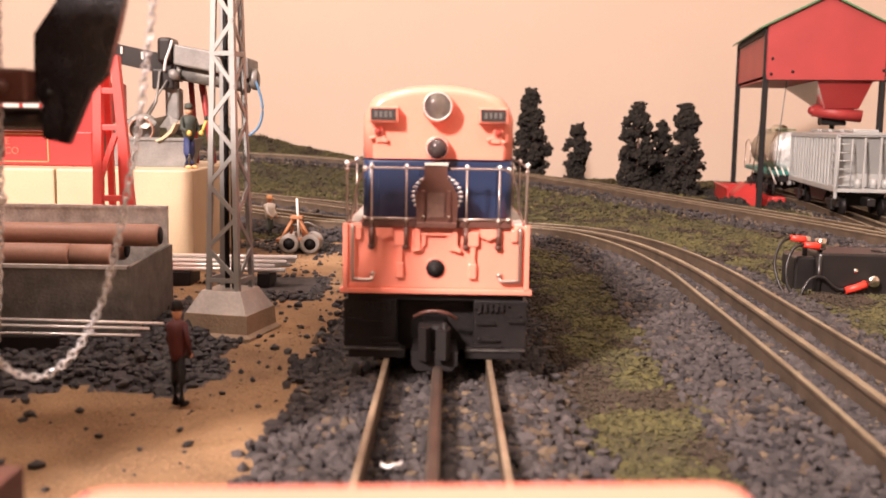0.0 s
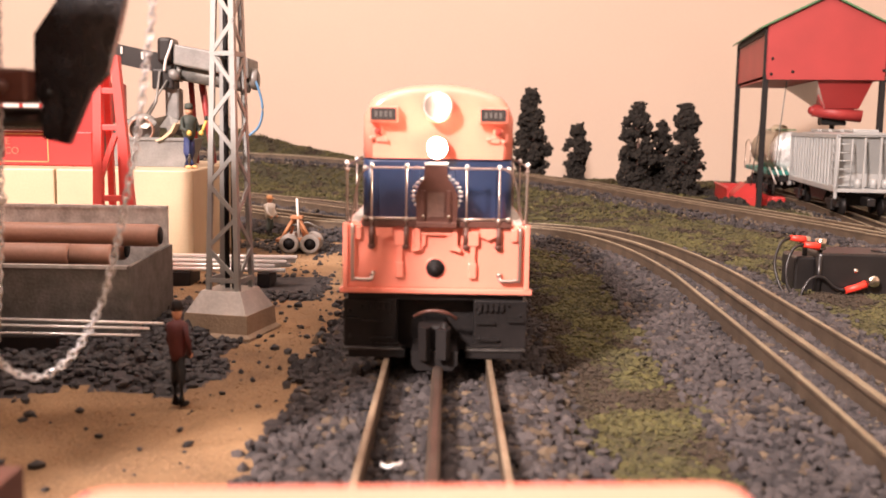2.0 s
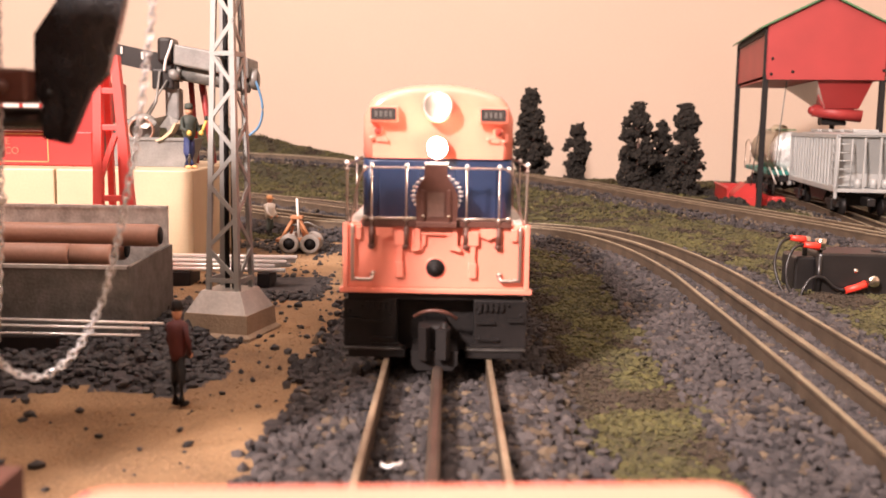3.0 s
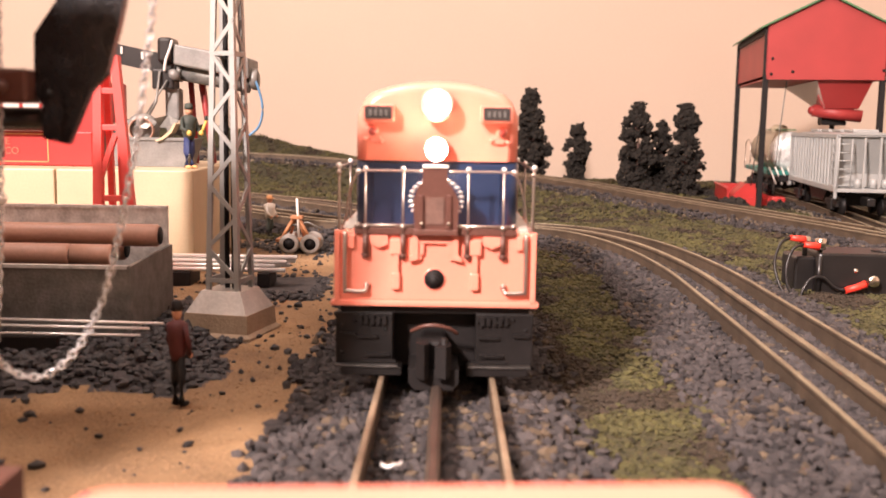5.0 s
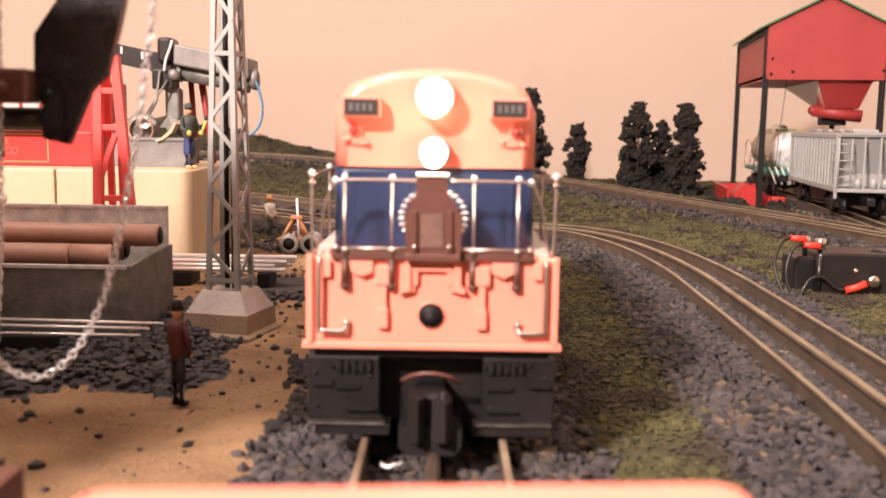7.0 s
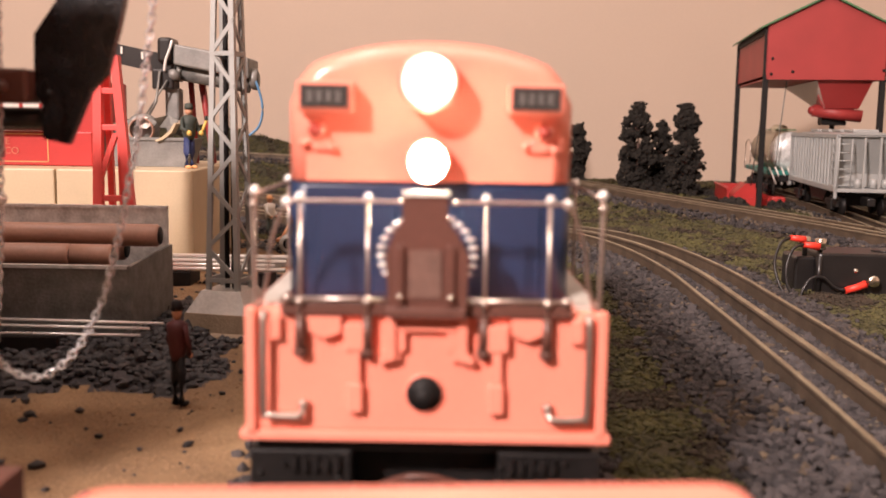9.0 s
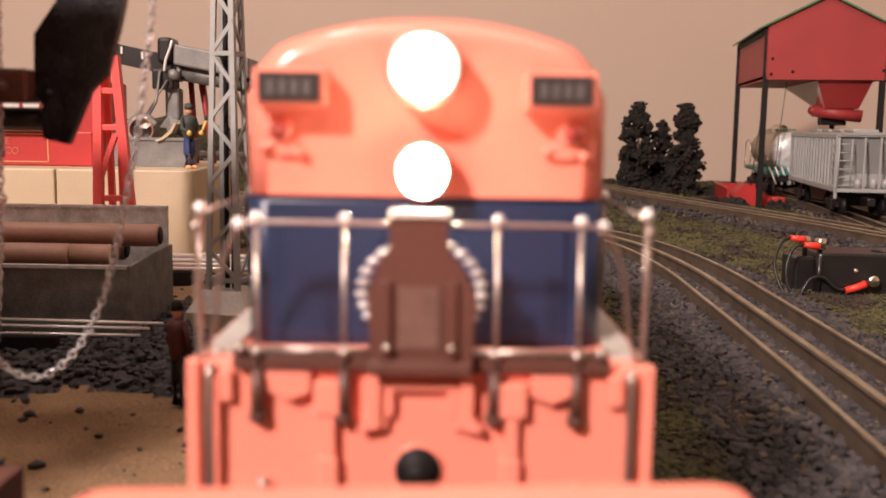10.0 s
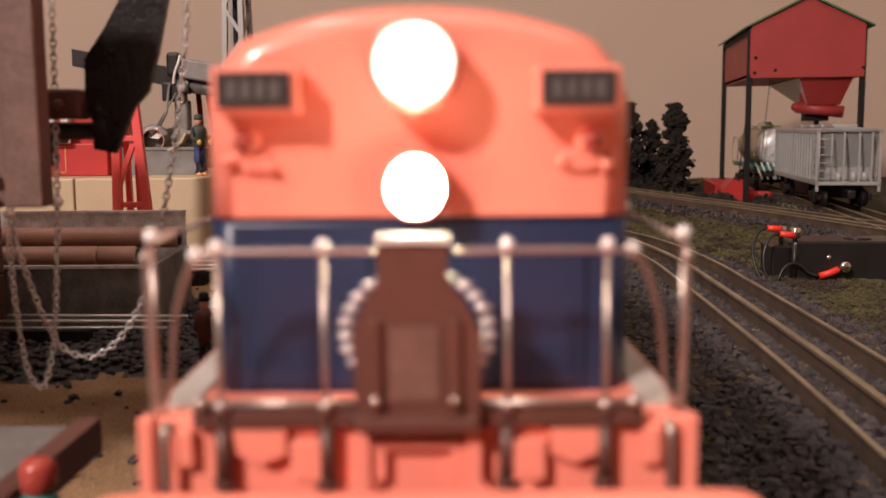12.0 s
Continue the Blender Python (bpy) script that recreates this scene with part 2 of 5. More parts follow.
        p0, p1, p2, p3 = pts[max(i - 1, 0)], pts[i], pts[i + 1], pts[min(i + 2, len(pts) - 1)]
        for k in range(24):
            t = k / 24
            fine.append(0.5 * ((2 * p1) + (p2 - p0) * t + (2 * p0 - 5 * p1 + 4 * p2 - p3) * t * t + (3 * p1 - p0 - 3 * p2 + p3) * t ** 3))
    fine.append(pts[-1])
    out, left = [fine[0]], step
    for a, b in zip(fine, fine[1:]):
        d = (b - a).length
        while d >= left and d > 0:
            a = a + (b - a) * (left / d)
            out.append(a.copy())
            d = (b - a).length
            left = step
        left -= d
    return [(p, (out[min(i + 1, len(out) - 1)] - out[max(i - 1, 0)]).normalized()) for i, p in enumerate(out)]


# ---------------- tracks' lines ----------------
MAIN = [(0.0008, -0.45, 0), (0.0008, -0.1, 0), (0.0008, 0.2, 0), (0.0004, 0.5, 0), (-0.008, 0.64, 0), (-0.035, 0.75, 0), (-0.085, 0.832, 0), (-0.16, 0.91, 0),
        (-0.30, 1.03, 0), (-0.5, 1.15, 0)]
SIDE = [(0.083, -0.1, 0), (0.106, 0.12, 0), (0.1160, 0.24, 0), (0.1205, 0.32, 0), (0.124, 0.40, 0), (0.1265, 0.48, 0), (0.122, 0.56, 0),
        (0.110, 0.62, 0), (0.092, 0.660, 0), (0.062, 0.683, 0), (0.02, 0.688, 0), (-0.04, 0.690, 0), (-0.085, 0.710, 0), (-0.135, 0.762, 0),
        (-0.20, 0.83, 0), (-0.35, 0.93, 0), (-0.55, 1.02, 0)]
FAR = [(0.335, 0.40, 0), (0.325, 0.55, 0), (0.302, 0.67, 0), (0.266, 0.80, 0.001), (0.213, 0.955, 0.003), (0.14, 1.13, 0.008),
       (0.03, 1.25, 0.014), (-0.12, 1.31, 0.020), (-0.26, 1.345, 0.026), (-0.6, 1.38, 0.03)]
SPUR_DIR = Vector((0.157, 0.988, 0)).normalized()
SPUR_AT = Vector((0.339, 0.79, 0))
SPUR = [tuple(SPUR_AT + SPUR_DIR * d + Vector((-SPUR_DIR.y, SPUR_DIR.x, 0)) * u) for d, u in ((-0.20, 0), (-0.1, 0), (0, 0), (0.15, 0), (0.22, 0.010), (0.29, 0.019), (0.37, 0.020), (0.55, 0.020))]
GROUND_Z = -0.0105


LINES = {"main": spline(MAIN, 0.02), "side": spline(SIDE, 0.02), "far": spline(FAR, 0.02), "spur": spline(SPUR, 0.02)}
LINE_XY = {k: np.array([p[:] for p, _ in v]) for k, v in LINES.items()}


def line_gap(key, x, y):
    a = LINE_XY[key]
    i = int(np.argmin((a[:, 0] - x) ** 2 + (a[:, 1] - y) ** 2))
    return math.hypot(a[i, 0] - x, a[i, 1] - y), a[i, 2]


def smooth01(t):
    t = max(0.0, min(1.0, t))
    return t * t * (3 - 2 * t)


def wob(x, y, s, seed=0.0):
    return noise.noise(Vector((x * s, y * s, seed)))


def ground_height(x, y):
    z = GROUND_Z + 0.0012 * wob(x, y, 22) + 0.0006 * wob(x, y, 90, 3)
    gap, rise = line_gap("far", x, y)
    # embankment under the far line
    if y > 0.45:
        shoulder = smooth01(1 - (gap - 0.03) / 0.07)
        z += (rise + 0.0) * shoulder
        if y > 1.2 and x < 0.1 and y > 1.31 - 0.1 * x:
            z += rise * (1 - shoulder)
    # hill behind the far line
    h = 0.040 * math.exp(-(((x + 0.36) / 0.16) ** 2)) * smooth01((y - 1.36) / 0.07)
    z += h + h * 0.3 * wob(x, y, 30, 5)
    # mound of fuel under the pipe bin
    z += 0.004 * smooth01((-0.075 - x) / 0.02) * smooth01((y - 0.27) / 0.02) * smooth01((0.42 - y) / 0.03)
    return z


def zone(x, y):
    """0 sand, 1 ballast, 2 turf, 3 coal."""
    w = 0.008 * wob(x, y, 28, 1) + 0.004 * wob(x, y, 90, 2)
    gm, gs, gf, gp = (line_gap(k, x, y)[0] for k in ("main", "side", "far", "spur"))
    if gs < 0.044 + w * 0.8 or gf < 0.036 + w or gp < 0.022 + w:
        return 1
    if y < 0.66 and -0.040 + w < x < 0.036 + w:
        return 1
    if gm < 0.036 + w:
        return 1
    if x < -0.07 + w and 0.275 + w < y < 0.42 + w:
        return 3
    if x < -0.036 and (y < 0.60 + 3 * w):
        return 3 if -0.1 < x < -0.055 and 0.43 < y + w < 0.50 else 0
    if -0.16 < x < 0 and y < 0.66:
        return 0 if wob(x, y, 60, 9) < 0.1 else 3
    return 2


# ---------------- room and layout ----------------
def build_room():
    k = Kit(WALLPAINT)
    k.box(-1.9, 1.3, 1.50, 1.56, -1.0, 1.45)
    thing("wall_north", "plain warm beige painted wall behind the layout", "wall", kit=k, kind="structure")
    k = Kit(WALLPAINT).box(1.3, 1.36, -1.8, 1.56, -1.0, 1.45)
    thing("wall_east", "plain warm beige painted side wall", "wall", kit=k, kind="structure")
    k = Kit(WALLPAINT).box(-1.96, -1.9, -1.8, 1.56, -1.0, 1.45)
    thing("wall_west", "plain warm beige painted side wall", "wall", kit=k, kind="structure")
    k = Kit(WALLPAINT).box(-1.96, 1.36, -1.86, -1.8, -1.0, 1.45)
    thing("wall_south", "plain warm beige painted wall", "wall", kit=k, kind="structure")
    k = Kit(CEILPAINT).box(-1.96, 1.36, -1.86, 1.56, 1.45, 1.5)
    thing("ceiling", "plain off-white painted ceiling", "ceiling", kit=k, kind="structure")
    k = Kit(CARPET).box(-1.96, 1.36, -1.86, 1.56, -1.05, -1.0)
    thing("floor", "brown carpeted floor of the room", "floor", kit=k, kind="structure")


def build_ground():
    """One sheet over the whole table top."""
    xs = np.concatenate([np.arange(-1.2, -0.30, 0.03), np.arange(-0.30, 0.30, 0.004), np.arange(0.30, 0.90, 0.012)])
    ys = np.concatenate([np.arange(-0.5, 0.10, 0.03), np.arange(0.10, 0.75, 0.004), np.arange(0.75, 1.496, 0.010), [1.498]])
    k = Kit(SAND, BALLASTBED, TURFBED, BALLASTBED, HILLTURF)
    nx = len(xs)
    verts = [(x, y, ground_height(x, y)) for y in ys for x in xs]
    k.add(verts, [])
    for j in range(len(ys) - 1):
        for i in range(nx - 1):
            a = j * nx + i
            k.f.append((a, a + 1, a + 1 + nx, a + nx))
            cx, cy = (xs[i] + xs[i + 1]) / 2, (ys[j] + ys[j + 1]) / 2
            zo = zone(cx, cy)
            k.m.append(4 if zo == 2 and cy > 0.8 else zo)
            k.s.append(True)
    thing("ground", "model railway ground of sand, grey ballast and green turf", "ground", kit=k, kind="structure")
    k = Kit(DARK_BROWN).box(-1.2, 0.9, -0.5, 1.498, -0.06, -0.022)
    k.box(-1.15, -1.10, -0.45, -0.40, -1.0, -0.06).box(0.80, 0.85, -0.45, -0.40, -1.0, -0.06)
    k.box(-1.15, -1.10, 1.40, 1.45, -1.0, -0.06).box(0.80, 0.85, 1.40, 1.45, -1.0, -0.06)
    thing("layout_table", "wooden table carrying the model railway", "table", kit=k)


# narrow running rail: small head, tall web, spread foot
RAIL_PROFILE = [(-0.0005, 0.0), (-0.0008, -0.0003), (-0.0009, -0.0009), (-0.0008, -0.0015), (-0.0006, -0.0020), (-0.0006, -0.0072), (-0.0020, -0.0084),
                (0.0020, -0.0084), (0.0006, -0.0072), (0.0006, -0.0020), (0.0008, -0.0015), (0.0009, -0.0009), (0.0008, -0.0003), (0.0005, 0.0)]
# tubular centre rail: round head, thin web
WIDE_PROFILE = [(-0.0006, 0.0), (-0.0012, -0.0004), (-0.0015, -0.0011), (-0.0013, -0.0019), (-0.0007, -0.0026), (-0.0006, -0.0072), (-0.0023, -0.0084),
                (0.0023, -0.0084), (0.0006, -0.0072), (0.0007, -0.0026), (0.0013, -0.0019), (0.0015, -0.0011), (0.0012, -0.0004), (0.0006, 0.0)]


def rail_mesh(line, offset, material, lift=0.0, wide=False):
    k = Kit(RAILSIDE, material)
    shape = WIDE_PROFILE if wide else RAIL_PROFILE
    n = len(shape)
    verts = []
    for p, d in line:
        side = Vector((d.y, -d.x, 0)).normalized()
        verts += [p + side * (offset + u) + Vector((0, 0, w + lift)) for u, w in shape]
    faces = [(i * n + a, i * n + (a + 1) % n, (i + 1) * n + (a + 1) % n, (i + 1) * n + a) for i in range(len(line) - 1) for a in range(n)]
    faces += [tuple(range(n)), tuple((len(line) - 1) * n + a for a in reversed(range(n)))]
    k.add(verts, faces)
    # the worn head is bright, web and foot are rusty
    for i in range(len(line) - 1):
        for a in (0, n - 2, n - 1):
            k.m[i * n + a] = 1
    return k


TIE_MESH = {}


def build_track(name, pts, label, tie_gap=0.027, tie_lift=0.0, bed=False, head=RAIL, centre=RAIL, half=0.0155):
    root = thing(name, label, "railway track", kind="structure")
    line = spline(pts, 0.01)
    part("rail", rail_mesh(line, -half, head), root)
    part("rail", rail_mesh(line, half, head), root)
    part("centre_rail", rail_mesh(line, 0, centre, -0.0002, True), root, "dark centre rail")
    if bed:
        k = Kit(ROADBED)
        v = []
        for p, d in line:
            side = Vector((d.y, -d.x, 0)).normalized()
            v += [p + side * u + Vector((0, 0, w)) for u, w in ((-0.0215, -0.0115), (-0.0195, -0.0080), (0.0195, -0.0080), (0.0215, -0.0115))]
        k.add(v, [(i * 4 + a, i * 4 + a + 1, i * 4 + a + 5, i * 4 + a + 4) for i in range(len(line) - 1) for a in range(3)])
        part("roadbed", k, root, "tan moulded roadbed")
    if "tie" not in TIE_MESH:
        TIE_MESH["tie"] = Kit(TIE).box(-0.0235, 0.0235, -0.0030, 0.0030, -0.0122, -0.0073).mesh("tie")
    for i, (p, d) in enumerate(spline(pts, tie_gap)):
        ob = new("tie", TIE_MESH["tie"])
        ob.parent = root
        ob.matrix_basis = Matrix.Translation(p + Vector((0, 0, tie_lift))) @ pose(0, 0, 0, 0, 0, math.degrees(math.atan2(d.y, d.x)) - 90 + random.uniform(-1, 1))
    return root


# ---------------- loose stuff on the ground ----------------
def ico():
    bm = bmesh.new()
    bmesh.ops.create_icosphere(bm, subdivisions=1, radius=1)
    bm.verts.index_update()
    v = np.array([p.co[:] for p in bm.verts])
    f = np.array([[p.index for p in q.verts] for q in bm.faces])
    bm.free()
    return v, f


def scatter(name, label, category, material, spots, rng, rough=0.35, squash=0.75):
    """Many small lumps in one mesh; spots: (x, y, z, radius)."""
    v, f = ico()
    n = len(spots)
    if not n:
        return
    s = np.array(spots)
    rad = s[:, 3][:, None, None] * (1 + rough * rng.uniform(-1, 1, (n, len(v), 1)))
    stretch = rng.uniform(0.7, 1.25, (n, 1, 3))
    stretch[:, :, 2] *= squash
    a = rng.uniform(0, 6.28, n)
    rot = np.zeros((n, 3, 3))
    rot[:, 0, 0], rot[:, 0, 1], rot[:, 1, 0], rot[:, 1, 1], rot[:, 2, 2] = np.cos(a), -np.sin(a), np.sin(a), np.cos(a), 1
    pts = np.einsum("nij,nvj->nvi", rot, v[None] * rad * stretch) + s[:, None, :3]
    faces = (f[None] + (np.arange(n) * len(v))[:, None, None]).reshape(-1, 3)
    me = bpy.data.meshes.new(name)
    me.from_pydata(pts.reshape(-1, 3).tolist(), [], faces.tolist())
    me.materials.append(material)
    me.update()
    return tagged(new(name, me), label, category, "", "stuff")


def build_loose():
    rng = np.random.default_rng(4)
    ballast, tan, turf, dry, coal, grains = [], [], [], [], [], []
    # fine steps near, coarser with distance
    for y0, y1, x0, x1, step in ((0.14, 0.50, -0.06, 0.24, 0.0019), (0.50, 0.80, -0.26, 0.36, 0.0029), (0.80, 1.48, -0.60, 0.40, 0.0043)):
        for y in np.arange(y0, y1, step):
            for x in np.arange(x0, x1, step):
                px, py = x + rng.uniform(-.5, .5) * step, y + rng.uniform(-.5, .5) * step
                # stones and turf stray over each other at their edges
                zo = zone(px + rng.normal() * 0.0028, py + rng.normal() * 0.0028)
                if zo == 1:
                    g = min((line_gap(q, px, py)[0] for q in ("main", "side", "far", "spur")))
                    r = step * (rng.uniform(0.40, 0.85) if rng.uniform() < 0.8 else rng.uniform(0.8, 1.15))
                    r = min(r, 0.0020)
                    if g < 0.019 and py > 0.45 and line_gap("far", px, py)[0] < 0.0195:
                        continue
                    bed = 0.0036 * smooth01((0.042 - g) / 0.02)
                    z = ground_height(px, py) + 0.0008 + bed + rng.uniform(-.3, .3) * step
                    if g < 0.0185:
                        r = min(r, 0.0018)
                        z = min(z, -0.0074)
                    (tan if rng.uniform() < 0.04 + 0.35 * max(0.0, wob(px, py, 30, 15)) else ballast).append((px, py, z, r))
                elif zo == 2:
                    for _ in range(2 if step > 0.003 else 5):
                        if rng.uniform() < 0.8 + 0.8 * wob(px, py, 60, 7):
                            qx, qy = px + rng.uniform(-.5, .5) * step, py + rng.uniform(-.5, .5) * step
                            lump = (qx, qy, ground_height(qx, qy) + rng.uniform(-.1, .45) * step, step * (rng.uniform(0.14, 0.46) if rng.uniform() < 0.93 else rng.uniform(0.5, 0.9)))
                            # random brown patches, plus a bias that paints the locomotive's shadow beside the track
                            brown = wob(qx, qy, 34, 11) + 0.75 * smooth01((0.058 - qx) / 0.022) * smooth01((qy - 0.24) / 0.03) * (qy < 0.6) - 0.16
                            (dry if rng.uniform(-.15, .15) < brown else turf).append(lump)
                elif zo == 3:
                    coal.append((px, py, ground_height(px, py) + rng.uniform(0, .4) * step, step * rng.uniform(0.4, 0.8)))
    for y in np.arange(0.26, 0.45, 0.0030):
        for x in np.arange(-0.26, -0.06, 0.0030):
            px, py = x + rng.uniform(-.5, .5) * .003, y + rng.uniform(-.5, .5) * .003
            if zone(px, py) == 3:
                coal.append((px, py, ground_height(px, py) + rng.uniform(0, .0014), 0.0026 * rng.uniform(0.4, 0.8)))
    # strays on the sand, denser near the beds
    for _ in range(1100):
        px, py = rng.uniform(-0.13, -0.035), rng.uniform(0.16, 0.66)
        if zone(px, py) == 0 and rng.uniform() < (0.24 if py < 0.30 else 0.6):
            r = 0.0004 + 0.0015 * rng.uniform() ** 2
            coal.append((px, py, ground_height(px, py) + r * 0.4, r))
    for _ in range(15000):
        px, py = rng.uniform(-0.14, -0.03), rng.uniform(0.15, 0.62)
        if zone(px, py) == 0:
            r = rng.uniform(0.0002, 0.00042)
            grains.append((px, py, ground_height(px, py) + r * 0.14, r))
    scatter("ballast", "loose blue-grey crushed stone ballast round the tracks", "ballast", STONE, ballast, rng, 0.5, 0.85)
    scatter("brown_ballast", "loose brown and tan stones mixed into the ballast", "ballast", TANSTONE, tan, rng, 0.5, 0.85)
    scatter("turf", "clumpy olive-green foam turf between the tracks", "grass", TUFT, turf, rng, 0.45, 0.6)
    scatter("dry_shade_turf", "dry brown foam turf mixed into the green, denser to paint in the locomotive's shadow", "grass", DRYSHADETURF, dry, rng, 0.45, 0.6)
    scatter("coal", "black crushed coal lumps lying on the sand", "coal", COAL, coal, rng)
    scatter("sand", "coarse tan sand grains on the ground", "sand", SANDGRAIN, grains, rng, 0.3, 0.5)


# ---------------- the approaching locomotive ----------------
def hood_outline(z0, z1, arch=False, half=0.0222):
    """Cross-section of the hood, from lower left over the top to lower right."""
    if not arch:
        return [(-half, z0), (-half, z1), (half, z1), (half, z0)]
    pts = [(-half, z0)]
    for i in range(25):
        u = -1 + 2 * i / 24
        x = half * math.copysign(1 - (1 - abs(u)) ** 1.0, u)
        crown = 0.0797 - 0.0052 * (abs(u) ** 2.2)
        shoulder = 0.0045 * max(0, (abs(u) - 0.80) / 0.20) ** 2.4
        pts.append((x, crown - shoulder))
    pts.append((half, z0))
    return pts


def loft(kit, outline, stations, slot=0):
    """outline scaled about its middle at each station (y, inset)."""
    n = len(outline)
    cz = (min(p[1] for p in outline) + max(p[1] for p in outline)) / 2
    zmin = min(p[1] for p in outline)
    v = []
    for y, inset in stations:
        for x, z in outline:
            sx = x * (1 - inset / 0.0222)
            sz = z if z <= zmin + 1e-6 else z - inset * max(0, (z - cz) / (0.08 - cz))
            v.append((sx, y, sz))
    f = [(i * n + a, i * n + (a + 1) % n, (i + 1) * n + (a + 1) % n, (i + 1) * n + a) for i in range(len(stations) - 1) for a in range(n)]
    f += [tuple(range(n)), tuple((len(stations) - 1) * n + a for a in reversed(range(n)))]
    kit.add(v, f, slot, True)
    kit.s[-1] = kit.s[-2] = False
    return kit


def disc_lamp(r, mats):
    """A ball turning round z; the part that faces +x glows, the rest is dull lens."""
    k = Kit(*mats)
    n, rows = 32, 12
    v = [(0, 0, -r)] + [(r * math.sin(math.pi * j / rows) * math.cos(2 * math.pi * i / n), r * math.sin(math.pi * j / rows) * math.sin(2 * math.pi * i / n), -r * math.cos(math.pi * j / rows))
                        for j in range(1, rows) for i in range(n)] + [(0, 0, r)]
    f, slots = [], []
    for i in range(n):
        mid = (360 * (i + 0.5) / n + 180) % 360 - 180
        glow = 0 if abs(mid) < 66 else 1
        e = (i + 1) % n
        f.append((0, 1 + e, 1 + i))
        slots.append(glow)
        for j in range(rows - 2):
            f.append((1 + j * n + i, 1 + j * n + e, 1 + (j + 1) * n + e, 1 + (j + 1) * n + i))
            slots.append(glow)
        f.append((1 + (rows - 2) * n + i, 1 + (rows - 2) * n + e, len(v) - 1))
        slots.append(glow)
    k.add(v, f, 0, True)
    k.m = slots
    return k


def build_locomotive():
    loco = thing("diesel_locomotive", "orange and dark blue toy diesel road switcher with lit headlamp", "locomotive", at(0, 0.283, 0))
    L = 0.250
    # running board and end sheet
    k = Kit(ORANGE)
    k.box(-0.0266, 0.0266, 0.0, 0.0022, 0.0206, 0.0393, bevel=0.0006)
    k.box(-0.0279, 0.0279, -0.0006, 0.0030, 0.0192, 0.0208, bevel=0.0004)
    k.box(-0.0268, 0.0268, 0.0022, L, 0.0362, 0.0393, bevel=0.0004)
    k.box(-0.0267, -0.0248, 0.0022, L, 0.0315, 0.0362)
    k.box(0.0248, 0.0267, 0.0022, L, 0.0315, 0.0362)
    k.box(-0.0269, -0.0254, -0.0010, 0.0010, 0.0206, 0.0396, bevel=0.0003)
    k.box(0.0254, 0.0269, -0.0010, 0.0010, 0.0206, 0.0396, bevel=0.0003)
    part("frame", k, loco, "glossy orange running board and end sheet")
    for s in (-1, 1):
        k = Kit(PLINTH).box(s * 0.0243 - 0.0017, s * 0.0243 + 0.0017, 0.0035, L - 0.010, 0.0391, 0.0397)
        part("walkway", k, loco, "grey walkway strip")
    for s in (-1, 1):
        k = Kit(ORANGE)
        k.box(s * 0.0105 - 0.0011, s * 0.0105 + 0.0011, -0.0016, 0.0004, 0.0240, 0.0285, bevel=0.0003)
        k.box(s * 0.0105 - 0.0007, s * 0.0105 + 0.0007, -0.0014, 0.0004, 0.0283, 0.0340)
        k.box(s * 0.0105 - 0.0017, s * 0.0105 + 0.0017, -0.0017, 0.0004, 0.0334, 0.0375, bevel=0.0003)
        part("bracket", k, loco)
        # flared hook at the foot of the step pocket
        k = Kit(ORANGE)
        k.prism([(s * 0.0046, 0.0385), (s * 0.0046, 0.0322), (s * 0.0070, 0.0316), (s * 0.0070, 0.0326), (s * 0.0060, 0.0336), (s * 0.0060, 0.0385)], -0.0018, 0.0004)
        k.box(s * 0.0042 - 0.0004, s * 0.0042 + 0.0004, -0.0011, 0.0004, 0.0320, 0.0368)
        part("step_rib", k, loco)
        k = Kit(ORANGE)
        k.prism([(s * 0.0126, 0.0385), (s * 0.0126, 0.0362), (s * 0.0150, 0.0352), (s * 0.0172, 0.0362), (s * 0.0176, 0.0385)], -0.0016, 0.0004)
        k.box(s * 0.0224 - 0.0009, s * 0.0224 + 0.0009, -0.0013, 0.0004, 0.0348, 0.0385, bevel=0.0003)
        part("lug", k, loco)
    # inverted U of the step pocket
    k = Kit(ORANGE)
    k.box(-0.0046, 0.0046, -0.0013, 0.0004, 0.0364, 0.0373, bevel=0.0002)
    for s in (-1, 1):
        k.box(s * 0.0036 - 0.0005, s * 0.0036 + 0.0005, -0.0012, 0.0004, 0.0335, 0.0364)
    part("step_pocket", k, loco)
    # drawbar hole, its shaded depth painted as black discs
    k = Kit(ORANGE, MATT_BLACK)
    k.lathe([(0.0027, -0.0002), (0.0029, -0.0002), (0.0030, 0.0), (0.0030, 0.0006), (0.0026, 0.0006)], 0, 28, at(-0.0002, -0.0002, 0.0268) @ ALONG_Y)
    k.lathe([(0.0027, -0.0003), (0.0027, 0.0002)], 1, 28, at(-0.0002, -0.0002, 0.0268) @ ALONG_Y)
    k.lathe([(0.0012, -0.0005), (0.0016, 0.0002)], 1, 16, at(-0.0002, -0.0004, 0.0262) @ ALONG_Y)
    part("hole_ring", k, loco, "round orange rim with black discs for the hole's shaded depth")
    # grab irons
    for s in (-1, 1):
        k = Kit(WIRE)
        k.tube([(s * 0.0240, -0.0004, 0.0385), (s * 0.0240, -0.0018, 0.0378), (s * 0.0240, -0.0018, 0.0245), (s * 0.0234, -0.0018, 0.0236), (s * 0.0192, -0.0018, 0.0234),
                (s * 0.0184, -0.0016, 0.0238), (s * 0.0182, -0.0002, 0.0250)], 0.00055, 0, 8)
        k.ball((s * 0.0182, -0.0008, 0.0250), 0.0009, sub=1)
        part("grab_iron", k, loco, "bright metal grab iron")
    # end railing
    xs = (-0.0186, -0.0087, 0.0085, 0.0178)
    for x in xs:
